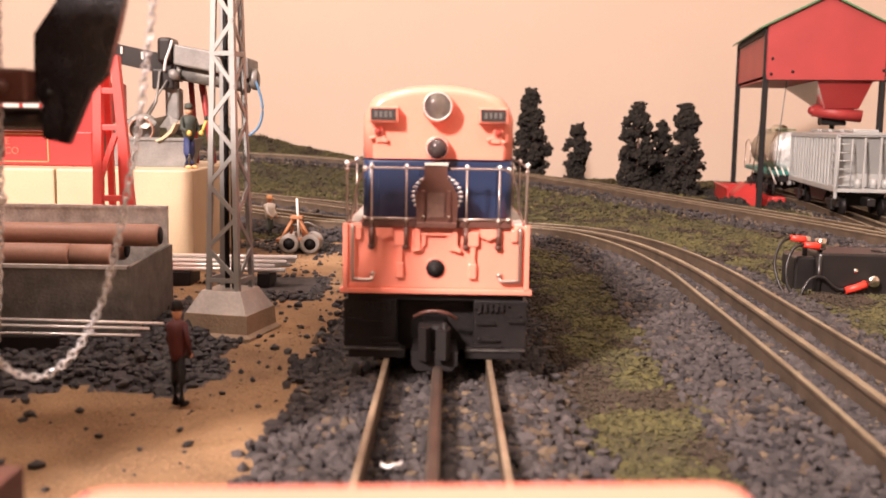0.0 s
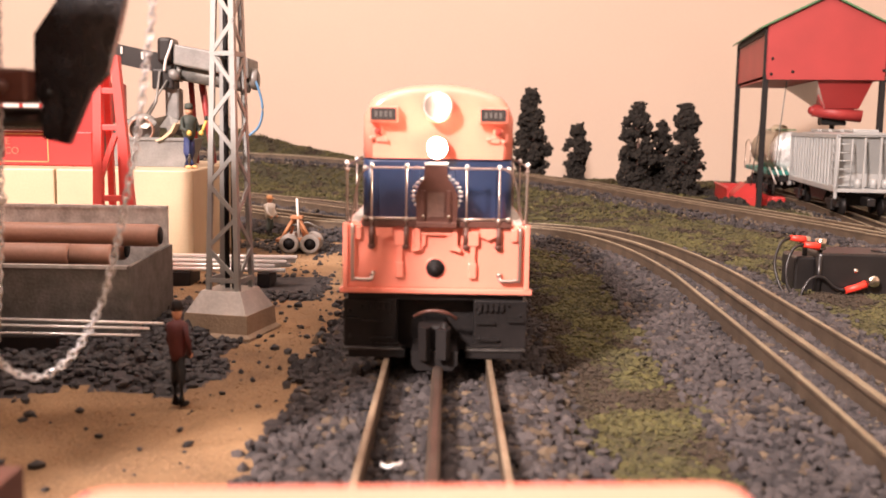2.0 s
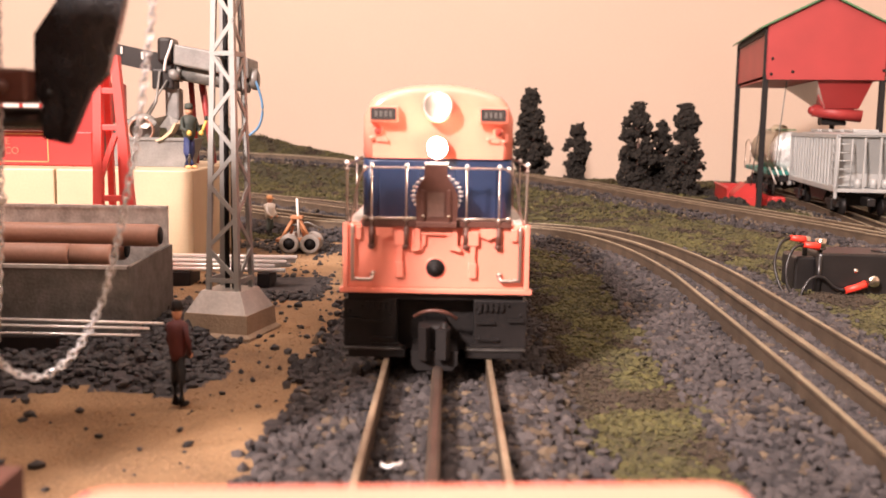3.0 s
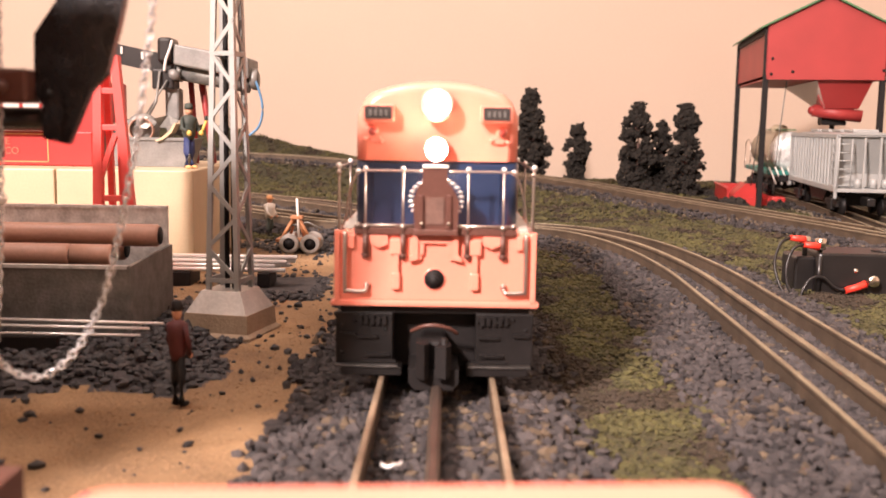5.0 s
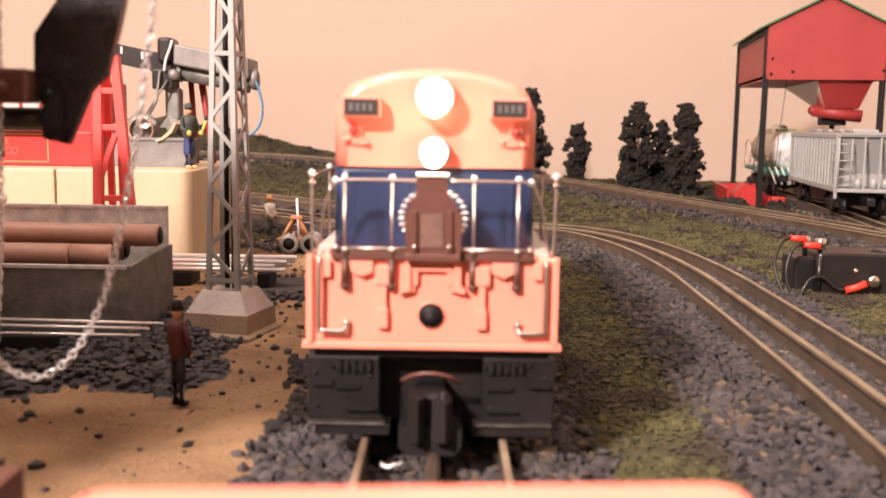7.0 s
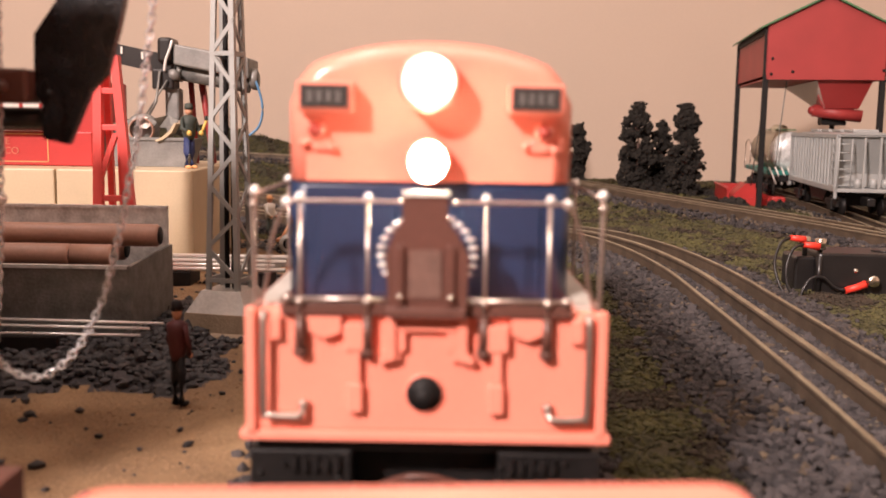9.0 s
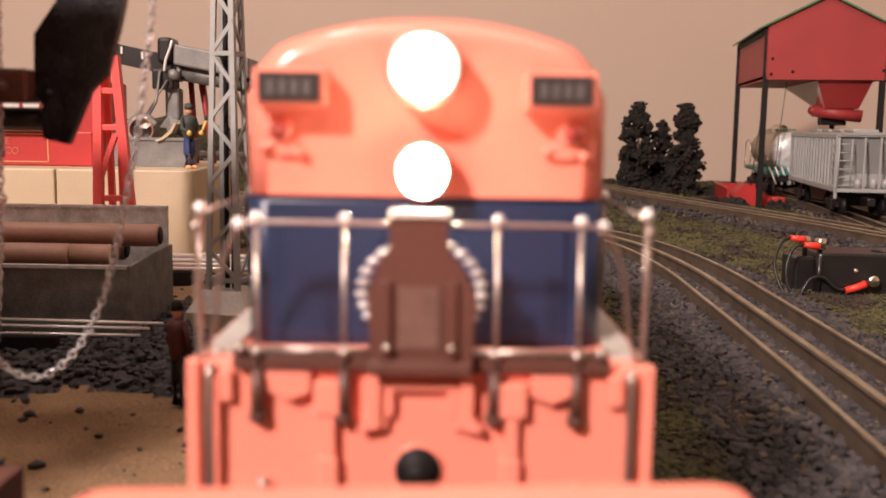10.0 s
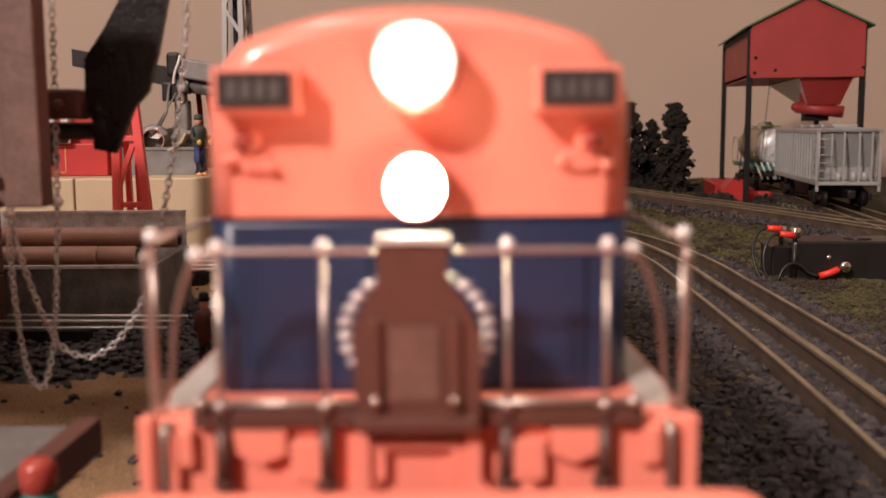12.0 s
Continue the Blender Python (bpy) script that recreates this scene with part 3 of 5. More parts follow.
        k = Kit(WIRE, BROWN, CHROME)
        k.rod((x, -0.0016, 0.0335), (x, -0.0016, 0.0562), 0.00029)
        k.ball((x, -0.0016, 0.0562), 0.00068, 2, sub=2)
        k.ball((x, -0.0014, 0.0408), 0.0010, sub=1)
        k.ball((x, -0.0010, 0.0332), 0.0011, 1, sub=2)
        k.rod((x, -0.0012, 0.0332), (x, -0.0012, 0.0388), 0.0008, 1)
        part("railing_post", k, loco)
    for s in (-1, 1):
        k = Kit(WIRE)
        k.tube([(s * 0.0035, -0.0016, 0.0556), (s * 0.0185, -0.0016, 0.0556), (s * 0.0204, -0.0012, 0.0551), (s * 0.0216, -0.0008, 0.0536), (s * 0.0232, 0.0004, 0.0490),
                (s * 0.0240, 0.0014, 0.0435), (s * 0.0252, 0.0020, 0.0393)], 0.00030)
        part("top_rail", k, loco)
        k = Kit(WIRE)
        k.tube([(s * 0.0035, -0.0016, 0.0412), (s * 0.0205, -0.0016, 0.0412)], 0.00036)
        k.ball((s * 0.0205, -0.0016, 0.0412), 0.0009, sub=1)
        part("lower_rail", k, loco)
    for x, y in ((-0.0205, -0.0016), (0.0205, 0.0004)):
        k = Kit(CHROME).ball((x, y, 0.0554), 0.0008, sub=2)
        part("rail_knob", k, loco)
    # dark brown strip just below the lower rail
    k = Kit(BROWN).box(-0.0215, 0.0215, -0.0014, 0.0010, 0.0386, 0.0408, bevel=0.0004)
    part("edge_strip", k, loco, "dark brown strip along the platform edge")
    # side railings
    for s in (-1, 1):
        for i in range(8):
            y = 0.004 + i * 0.032
            k = Kit(WIRE, CHROME)
            k.rod((s * 0.0262, y, 0.0385), (s * 0.0262, y, 0.0565), 0.00029)
            k.ball((s * 0.0262, y, 0.0566), 0.0008, 1, sub=2)
            part("railing_post", k, loco)
        k = Kit(WIRE).tube([(s * 0.0262, 0.004, 0.0560), (s * 0.0262, 0.228, 0.0560)], 0.00032)
        part("side_rail", k, loco)
        k = Kit(WIRE).tube([(s * 0.0256, 0.0006, 0.0385), (s * 0.0258, 0.0006, 0.0540), (s * 0.0258, 0.0016, 0.0556), (s * 0.0262, 0.0040, 0.0562)], 0.00034)
        k.ball((s * 0.0258, 0.0006, 0.0548), 0.0008, sub=1)
        part("corner_rail", k, loco)
    # drop step with its chains
    k = Kit(BROWN)
    k.prism([(-0.0056, 0.0392), (-0.0060, 0.0480), (-0.0048, 0.0512), (-0.0036, 0.0528), (-0.0036, 0.0568), (0.0029, 0.0568), (0.0029, 0.0528), (0.0044, 0.0512),
             (0.0060, 0.0480), (0.0058, 0.0392)], -0.0030, -0.0018)
    step = part("drop_step", k, loco, "folded brown drop step on the end platform")
    for x in (-0.00395, 0.00345):
        part("side_bar", Kit(BROWN).box(x - 0.00065, x + 0.00065, -0.0037, -0.0028, 0.0405, 0.0495, bevel=0.0002), step)
    part("hinge_bar", Kit(BROWN).box(-0.0058, 0.0058, -0.0038, -0.0018, 0.0388, 0.0404, bevel=0.0003), step)
    # proud dark panel that paints in the shade of a recess
    part("recess_shade", Kit(DARK_BROWN).box(-0.0026, 0.0021, -0.0033, -0.0029, 0.0418, 0.0488), step, "dark panel painting in the shade of a recess between the side rails")
    for s in (-1, 1):
        part("pin", Kit(STEEL).ball((s * 0.0036 - 0.0002, -0.0040, 0.0420), 0.0006, sub=1), step)
    part("step_lip", Kit(WHITE).box(-0.0036, 0.0031, -0.0036, -0.0017, 0.0566, 0.0573), step, "pale upper edge")
    for s in (-1, 1):
        k = Kit(CHAIN)
        for i in range(11):
            a = radians(62 - 13 * i)
            c = Vector((0.0000 + s * math.cos(a) * 0.0067, -0.0017, 0.0480 + math.sin(a) * 0.0058))
            k.ball(c, 0.00075, 0, (1.3, 0.8, 0.7), 1)
        part("safety_chain", k, loco, "bright safety chain")
    # hood: blue below, orange above
    st = [(0.0096, 0.0030), (0.0097, 0.0023), (0.0100, 0.0017), (0.0105, 0.0011), (0.0112, 0.0006), (0.0120, 0.0002), (0.0130, 0.0), (0.225, 0.0), (0.2268, 0.0016)]
    k = loft(Kit(BLUE), hood_outline(0.0393, 0.0578), st)
    hood = part("hood", k, loco, "dark blue lower hood")
    k = loft(Kit(ORANGE), hood_outline(0.0579, 0.0797, True), st)
    part("hood_top", k, loco, "glossy orange upper hood with arched roof")
    for s in (-1, 1):
        k = Kit(BLUE).box(s * 0.0113 - 0.0062, s * 0.0113 + 0.0062, 0.0092, 0.0100, 0.0400, 0.0550, bevel=0.0003)
        part("end_door", k, hood)
    # number boards, class lamps
    for s in (-1, 1):
        k = Kit(ORANGE, GLASSDARK)
        k.box(s * 0.0159 - 0.0043, s * 0.0159 + 0.0043, 0.0052, 0.0110, 0.0685, 0.0731, bevel=0.0004)
        k.box(s * 0.0159 - 0.0036, s * 0.0159 + 0.0036, 0.0048, 0.0056, 0.0691, 0.0725, 1)
        board = part("number_board", k, loco, "orange box with a dark number panel")
        k = Kit(NUMBER)
        for i in range(4):
            k.box(s * 0.0159 - 0.0025 + i * 0.0014, s * 0.0159 - 0.0017 + i * 0.0014, 0.0045, 0.0049, 0.0699, 0.0716)
        part("number_bar", k, board)
        k = Kit(ORANGE, LENSRED)
        k.lathe([(0.0017, 0.0), (0.0015, 0.0022), (0.0009, 0.0026)], 0, 14, at(s * 0.0176, 0.0105, 0.0658) @ pose(0, 0, 0, 90, 0, 0))
        k.lathe([(0.0011, 0.0), (0.0009, 0.0005), (0.0004, 0.0008)], 1, 12, at(s * 0.0176, 0.0079, 0.0658) @ pose(0, 0, 0, 90, 0, 0))
        k.box(s * 0.0168 - 0.0014, s * 0.0168 + 0.0014, 0.0086, 0.0102, 0.0626, 0.0646, bevel=0.0003)
        for dx, dz in ((-0.0024, -0.0008), (0.0020, -0.0014)):
            k.rod((s * 0.0172, 0.0100, 0.0645), (s * 0.0172 + dx, 0.0088, 0.0645 + dz), 0.0006, 0, 8)
            k.ball((s * 0.0172 + dx, 0.0086, 0.0645 + dz), 0.0007, 0, sub=2)
        part("class_lamp", k, loco, "small orange marker lamp with red lens")
    # headlamps: a fixed casing and a lamp that turns inside it
    lamps = []
    for z, r, deep in ((0.0732, 0.0044, 0.0062), (0.0612, 0.0034, 0.0046)):
        f = 0.0104
        k = Kit(ORANGE, CHROME)
        m = at(-0.0002, f, z) @ pose(0, 0, 0, 90, 0, 0)
        k.lathe([(r * 1.06, -0.001), (r * 1.06, deep * 0.7), (r * 1.02, deep), (r * 0.92, deep + 0.0003), (r * 0.88, deep), (r * 0.86, deep - 0.0012), (r * 0.82, 0.0), (r * 0.2, -0.0005)], 0, 32, m)
        k.lathe([(r * 0.93, deep + 0.0003), (r * 0.90, deep + 0.0006), (r * 0.86, deep + 0.0003), (r * 0.86, deep - 0.0007)], 1, 32, m, caps=False)
        case = part("headlamp", k, loco, "round orange headlamp casing with chrome rim")
        if z > 0.07:
            # frosted lens before the turning bulb
            k = Kit(FROST).lathe([(r * 0.85, deep - 0.0003), (r * 0.60, deep + 0.0004), (r * 0.3, deep + 0.0008), (r * 0.005, deep + 0.0009)], 0, 32, m, caps=False)
            part("lens", k, case, "frosted glass lens")
            k = Kit(CHROME).lathe([(r * 0.74, deep - 0.0016), (r * 0.70, deep * 0.45), (r * 0.70, 0.0)], 0, 32, m, caps=False)
            part("reflector", k, case, "bright reflector")
            # unseen cup added to block the glow while the bulb faces back
            k = Kit(MATT_BLACK).lathe([(r * 0.47, deep * 0.40), (r * 0.47, 0.0002), (0.0001, 0.0002)], 0, 24, m, caps=False)
            part("glow_cup", k, case, "black cup added to block the glow of the turned bulb")
            lamp = part("bulb", disc_lamp(r * 0.42, (BULB, LENS)), case, "turning bulb, bright on one face")
            lamps.append((lamp, Vector((-0.0002, f - deep * 0.40, z))))
        else:
            lamp = part("bulb", disc_lamp(r * 0.90, (GLOW, LENS)), case, "turning lamp, bright on one face")
            lamps.append((lamp, Vector((-0.0002, f - deep - r * 0.10, z))))
    # black underframe, footplates and coupler
    k = Kit(TRUCK)
    k.box(-0.0255, 0.0255, 0.0020, 0.012, 0.0172, 0.0196)
    k.box(-0.0120, 0.0120, 0.0090, 0.016, 0.0010, 0.0175)
    k.box(-0.0100, 0.0100, 0.012, 0.235, 0.0100, 0.0330)
    k.box(-0.0200, 0.0200, 0.085, 0.165, 0.0060, 0.0350, bevel=0.002)
    part("underframe", k, loco, "black pilot beam and fuel tank")
    for s in (-1, 1):
        k = Kit(TRUCK, STEEL)
        k.box(s * 0.0190 - 0.0078, s * 0.0190 + 0.0078, 0.0016, 0.0060, 0.0030, 0.0172, bevel=0.0004)
        k.box(s * 0.0170 - 0.0082, s * 0.0170 + 0.0082, -0.0004, 0.0060, 0.0002, 0.0026, bevel=0.0003)
        for i in range(5):
            k.box(s * 0.0165 - 0.0040 + i * 0.0016, s * 0.0165 - 0.0030 + i * 0.0016, 0.0006, 0.0020, 0.0140, 0.0164)
        k.box(s * 0.0235 - 0.0022, s * 0.0235 + 0.0022, 0.0006, 0.0020, 0.0108, 0.0117)
        k.box(s * 0.0165 - 0.0045, s * 0.0165 + 0.0010, 0.0006, 0.0020, 0.0102, 0.0109)
        k.box(s * 0.0155 - 0.0030, s * 0.0155 + 0.0030, 0.0006, 0.0020, 0.0052, 0.0060)
        for dx, dz in ((-0.0062, 0.0135), (0.0058, 0.0128), (-0.0060, 0.0060)):
            k.ball((s * 0.0190 + dx, 0.0016, dz), 0.0006, 0, sub=1)
        for i in range(8):
            k.ball((s * 0.0155 - 0.0032 + i * 0.0009, 0.0006, 0.0058), 0.00035, 0, sub=1)
            k.ball((s * 0.0165 - 0.0050 + i * 0.0014, 0.0010, 0.0150 + 0.0008 * (i % 2)), 0.0004, 0, sub=1)
        k.box(s * 0.0150 - 0.0046, s * 0.0150 + 0.0046, 0.0008, 0.0020, 0.0034, 0.0042)
        foot = part("footplate", k, loco, "black cast step frame")
        k = Kit(TREAD).box(s * 0.0180 - 0.0088, s * 0.0180 + 0.0082, -0.0010, 0.0045, 0.0025, 0.0031, bevel=0.0002)
        part("tread", k, foot, "worn steel step tread")
    k = Kit(MATT_BLACK)
    k.box(-0.0046, 0.0040, -0.0060, 0.012, 0.0030, 0.0112, bevel=0.0012)
    k.prism([(-0.0058, -0.0095), (-0.0030, -0.0120), (-0.0014, -0.0100), (-0.0020, -0.0050), (-0.0046, -0.0020), (-0.0058, -0.0030)], 0.0020, 0.0114, "z")
    k.prism([(0.0004, -0.0110), (0.0040, -0.0120), (0.0056, -0.0090), (0.0050, -0.0040), (0.0020, -0.0030), (0.0016, -0.0080)], 0.0024, 0.0108, "z")
    k.lathe([(0.0012, 0.0014), (0.0012, 0.0122), (0.0006, 0.0126)], 0, 12, at(0.0034, -0.0085, 0))
    k.v = [(x * 0.80, y, z) for x, y, z in k.v]
    part("coupler", k, loco, "black knuckle coupler")
    # low casting, also added to darken the track bed before the locomotive
    k = Kit(MATT_BLACK)
    k.prism([(-0.0066, 0.0040), (-0.0066, 0.0002), (-0.0050, -0.0016), (0.0050, -0.0016), (0.0066, 0.0002), (0.0066, 0.0040)], -0.0080, 0.0140)
    part("coupler_shade_casting", k, loco, "black casting under the coupler, also added to shade the track bed")
    k = Kit(BROWN).tube([(-0.0062, 0.0010, 0.0122), (-0.0035, -0.0014, 0.0140), (0.0, -0.0022, 0.0146), (0.0035, -0.0016, 0.0138), (0.0062, 0.0010, 0.0118)], 0.0005)
    part("air_hose", k, loco, "brown air hose")
    # bogies
    wheels = []
    for y0 in (0.016, 0.176):
        k = Kit(TRUCK)
        for s in (-1, 1):
            k.box(s * 0.0210 - 0.0018, s * 0.0210 + 0.0018, y0, y0 + 0.052, 0.0080, 0.0160, bevel=0.001)
            k.box(s * 0.0215 - 0.0022, s * 0.0215 + 0.0022, y0 + 0.018, y0 + 0.034, 0.0050, 0.0090, bevel=0.001)
        k.box(-0.0200, 0.0200, y0 + 0.020, y0 + 0.032, 0.0090, 0.0170)
        bogie_part = part("bogie", k, loco, "black bogie side frames")
        for dy in (0.010, 0.042):
            for s in (-1, 1):
                k = Kit(TRUCK)
                k.lathe([(0.0035, -0.0020), (0.0098, -0.0020), (0.0108, -0.0015), (0.0108, -0.0006), (0.0098, 0.0), (0.0096, 0.0026), (0.0080, 0.0026), (0.0070, 0.0015), (0.0030, 0.0015)],
                        0, 28, pose(0, 0, 0, 0, s * 90, 0))
                wheels.append((part("wheel", k, bogie_part), (s * 0.0155, y0 + dy, 0.0098)))
    return loco, lamps, wheels


def build_carrier():
    """The car that carries the camera: only its front end shows."""
    car = thing("camera_car", "orange plastic locomotive deck with rounded front corners", "rail car", at(0.0026, 0, 0))
    bm = bmesh.new()
    bmesh.ops.create_cube(bm, size=1)
    for p in bm.verts:
        p.co = Vector((p.co.x * CAR_W, (p.co.y + .5) * 0.20 + CAR_FRONT - 0.20, (p.co.z + .5) * 0.0040 + CAR_TOP - 0.0040))
    corner = [e for e in bm.edges if abs(e.verts[0].co.z - e.verts[1].co.z) > 1e-4 and e.verts[0].co.y > 0]
    bmesh.ops.bevel(bm, geom=corner, offset=0.0030, segments=5, affect="EDGES", profile=0.5)
    bmesh.ops.bevel(bm, geom=[e for e in bm.edges if len(e.link_faces) == 2 and e.calc_face_angle(0) > 1.2], offset=0.0010, segments=3, affect="EDGES", profile=0.5)
    part("deck", Kit(DECKORANGE).take(bm), car, "smooth orange deck")
    k = Kit(ORANGE).box(-0.024, 0.024, CAR_FRONT - 0.006, CAR_FRONT - 0.003, 0.019, CAR_TOP - 0.003)
    part("end_sheet", k, car)
    k = Kit(TRUCK).box(-0.012, 0.012, CAR_FRONT - 0.19, CAR_FRONT - 0.006, 0.010, CAR_TOP - 0.004)
    part("underframe", k, car, "black underframe")
    k = Kit(BLACK).box(-0.004, 0.004, CAR_FRONT - 0.010, CAR_FRONT + 0.008, 0.004, 0.012, bevel=0.001)
    part("coupler", k, car, "black knuckle coupler")
    wheels = []
    for y0 in (CAR_FRONT - 0.03, CAR_FRONT - 0.16):
        for s in (-1, 1):
            k = Kit(TRUCK)
            k.lathe([(0.0035, -0.0020), (0.0098, -0.0020), (0.0108, -0.0015), (0.0108, -0.0006), (0.0098, 0.0), (0.0096, 0.0026), (0.0030, 0.0015)], 0, 24, pose(0, 0, 0, 0, s * 90, 0))
            wheels.append((part("wheel", k, car), (s * 0.0155 - 0.0012, y0, 0.0098)))
    return car, wheels


CAR_W, CAR_FRONT, CAR_TOP = 0.0550, 0.0796, 0.0383


# ---------------- left side: crane, chains, bin, mast, platform ----------------
def chain_links(path, pitch=0.0016, wire=0.00023):
    """Oval links strung along a line, every second one turned a quarter."""
    k = Kit(CHAIN)
    n, q = 10, 5
    for i, (p, d) in enumerate(spline(path, pitch)):
        up = Vector((0, 1, 0)) if abs(d.y) < 0.9 else Vector((1, 0, 0))
        side = d.cross(up).normalized()
        up = side.cross(d)
        if i % 2:
            side, up = up, -side
        v = []
        for a in range(n):
            t = 2 * math.pi * a / n
            ring = d * math.cos(t) * pitch * 0.72 + side * math.sin(t) * pitch * 0.42
            out = (d * math.cos(t) + side * math.sin(t)).normalized()
            for b in range(q):
                s = 2 * math.pi * b / q
                v.append(p + ring + (out * math.cos(s) + up * math.sin(s)) * wire)
        f = [(a * q + b, a * q + (b + 1) % q, ((a + 1) % n) * q + (b + 1) % q, ((a + 1) % n) * q + b) for a in range(n) for b in range(q)]
        k.add(v, f, 0, True)
    return k


def build_crane():
    Y = 0.2
    crane = thing("loading_crane", "brown and black toy loading crane on a low deck", "crane", at(-0.115, Y, GROUND_Z))
    inv = at(0.115, -Y, -GROUND_Z)

    def piece(name, k, label=""):
        for i, p in enumerate(k.v):
            k.v[i] = tuple(inv @ Vector(p))
        return part(name, k, crane, label)

    k = Kit(BROWN)
    k.box(-0.0606, -0.0566, -0.12, 0.1350, 0.0130, 0.0192, bevel=0.0004)
    piece("edge_beam", k, "brown edge beam of the deck")
    k = Kit(PUMPGREY).box(-0.200, -0.0606, -0.12, 0.1340, 0.0130, 0.0180, bevel=0.0004)
    piece("deck", k, "pale grey deck plate")
    k = Kit(TRUCK).box(-0.100, -0.0780, -0.11, 0.120, 0.0060, 0.0130)
    piece("underframe", k)
    for y in (-0.08, 0.08):
        for x in (-0.104, -0.072):
            k = Kit(TRUCK).lathe([(0.003, -0.0020), (0.0088, -0.0020), (0.0096, -0.0012), (0.0086, 0.0), (0.003, 0.0020)], 0, 20, at(x, y, GROUND_Z + 0.0095) @ pose(0, 0, 0, 0, 90, 0))
            piece("wheel", k)
    k = Kit(DARK_BROWN)
    k.box(-0.0848, -0.0772, 0.166, 0.172, 0.0530, 0.108, bevel=0.0005)
    k.box(-0.0868, -0.0848, 0.168, 0.172, 0.0530, 0.108)
    piece("mast", k, "dark brown hanging mast")
    for i in range(5):
        z = 0.056 + i * 0.0105
        k = Kit(BROWN).box(-0.102, -0.0871, 0.170, 0.176, z, z + 0.0085, bevel=0.0005)
        piece("plank", k, "brown plank beside the mast")
    k = Kit(DARK_BROWN).box(-0.176, -0.150, 0.09, 0.116, 0.0180, 0.0900, bevel=0.001)
    piece("pedestal", k, "brown pedestal post")
    for z in (0.0540, 0.0590):
        k = Kit(RED).lathe([(0.0015, 0), (0.0015, 0.004)], 0, 12, at(-0.0880, 0.170, z) @ pose(0, 0, 0, 90, 0, 0))
        piece("red_knob", k)
    k = Kit(BROWN).box(-0.0900, -0.0785, 0.1925, 0.2000, 0.0708, 0.0775, bevel=0.0008)
    k.lathe([(0.0013, 0), (0.0012, 0.0008), (0.0005, 0.0012)], 0, 12, at(-0.0832, 0.1925, 0.0740) @ pose(0, 0, 0, 90, 0, 0))
    piece("arm_block", k, "brown pivot block")
    k = Kit(BLACK).tube([(-0.100, 0.203, 0.0682), (-0.0745, 0.203, 0.0682)], 0.0021, n=14)
    k.tube([(-0.0905, 0.203, 0.060), (-0.0905, 0.203, 0.0682)], 0.0024, n=12)
    piece("arm_rod", k, "black rod")
    k = Kit(HOOKBLACK)
    k.prism([(-0.0638, 0.108), (-0.0738, 0.0909), (-0.0784, 0.0844), (-0.0788, 0.0732), (-0.0764, 0.0689), (-0.0772, 0.0640), (-0.0725, 0.0630), (-0.0678, 0.0734),
             (-0.0645, 0.0769), (-0.0618, 0.0860), (-0.0568, 0.108)], 0.1965, 0.1990)
    k.prism([(-0.0765, 0.0720), (-0.0757, 0.0737), (-0.0733, 0.0737), (-0.0724, 0.0690), (-0.0735, 0.0640), (-0.0766, 0.0645)], 0.1945, 0.1966)
    k.ball((-0.0750, 0.1945, 0.0729), 0.0009, sub=2)
    k.ball((-0.0700, 0.1963, 0.0840), 0.0005, sub=1)
    k.ball((-0.0690, 0.1963, 0.0885), 0.0005, sub=1)
    piece("grab_arm", k, "glossy black plastic grab arm")
    k = Kit(DARK_BROWN).box(-0.112, -0.048, 0.190, 0.207, 0.107, 0.112, bevel=0.001).box(-0.112, -0.102, 0.150, 0.1898, 0.1072, 0.1118).box(-0.150, -0.1122, 0.150, 0.166, 0.1072, 0.1118)
    piece("boom", k, "brown boom")
    # chains
    k = chain_links([(-0.0550, Y - 0.003, 0.107), (-0.0551, Y - 0.003, 0.0916), (-0.0570, Y - 0.003, 0.0773), (-0.0586, Y - 0.003, 0.066), (-0.0609, Y - 0.003, 0.0546), (-0.0634, Y - 0.003, 0.0431),
                     (-0.0673, Y - 0.003, 0.0301), (-0.0728, Y - 0.003, 0.0206), (-0.0794, Y - 0.003, 0.0157), (-0.0858, Y - 0.003, 0.0168), (-0.0900, Y - 0.003, 0.0222),
                     (-0.0935, Y - 0.003, 0.032), (-0.0960, Y - 0.003, 0.0405), (-0.0972, Y - 0.003, 0.0470), (-0.0972, Y - 0.003, 0.0515)])
    chain = piece("chain", k, "thin silver hanging chain")
    k = chain_links([(-0.0846, Y - 0.004, 0.107), (-0.0850, Y - 0.004, 0.0912), (-0.0860, Y - 0.004, 0.0531), (-0.0875, Y - 0.004, 0.030), (-0.0888, Y - 0.004, 0.018), (-0.0908, Y - 0.004, 0.0102),
                     (-0.0926, Y - 0.004, 0.0085), (-0.0952, Y - 0.004, 0.0130), (-0.0970, Y - 0.004, 0.028), (-0.0978, Y - 0.004, 0.0450)])
    piece("chain", k, "thin silver hanging chain")
    k = Kit(CHROME).ball((-0.0974, Y - 0.004, 0.0492), 0.0012, sub=2)
    k.ball((-0.0861, Y - 0.004, 0.0520), 0.0014, sub=2)
    piece("chain_ring", k)
    # plank-clad block out of view beyond the deck, added to shade the sand
    k = Kit(DARK_BROWN).box(-0.210, -0.1600, 0.258, 0.326, GROUND_Z + 0.001, 0.128, bevel=0.0008)
    piece("shade_cabin", k, "unseen brown wooden block added to shade the sand")
    for i in range(11):
        z = GROUND_Z + 0.004 + i * 0.0118
        k = Kit(BROWN).box(-0.1600, -0.1584, 0.256, 0.328, z, z + 0.0108, bevel=0.0003)
        piece("plank", k)
    # unseen tie from the added block to the boom
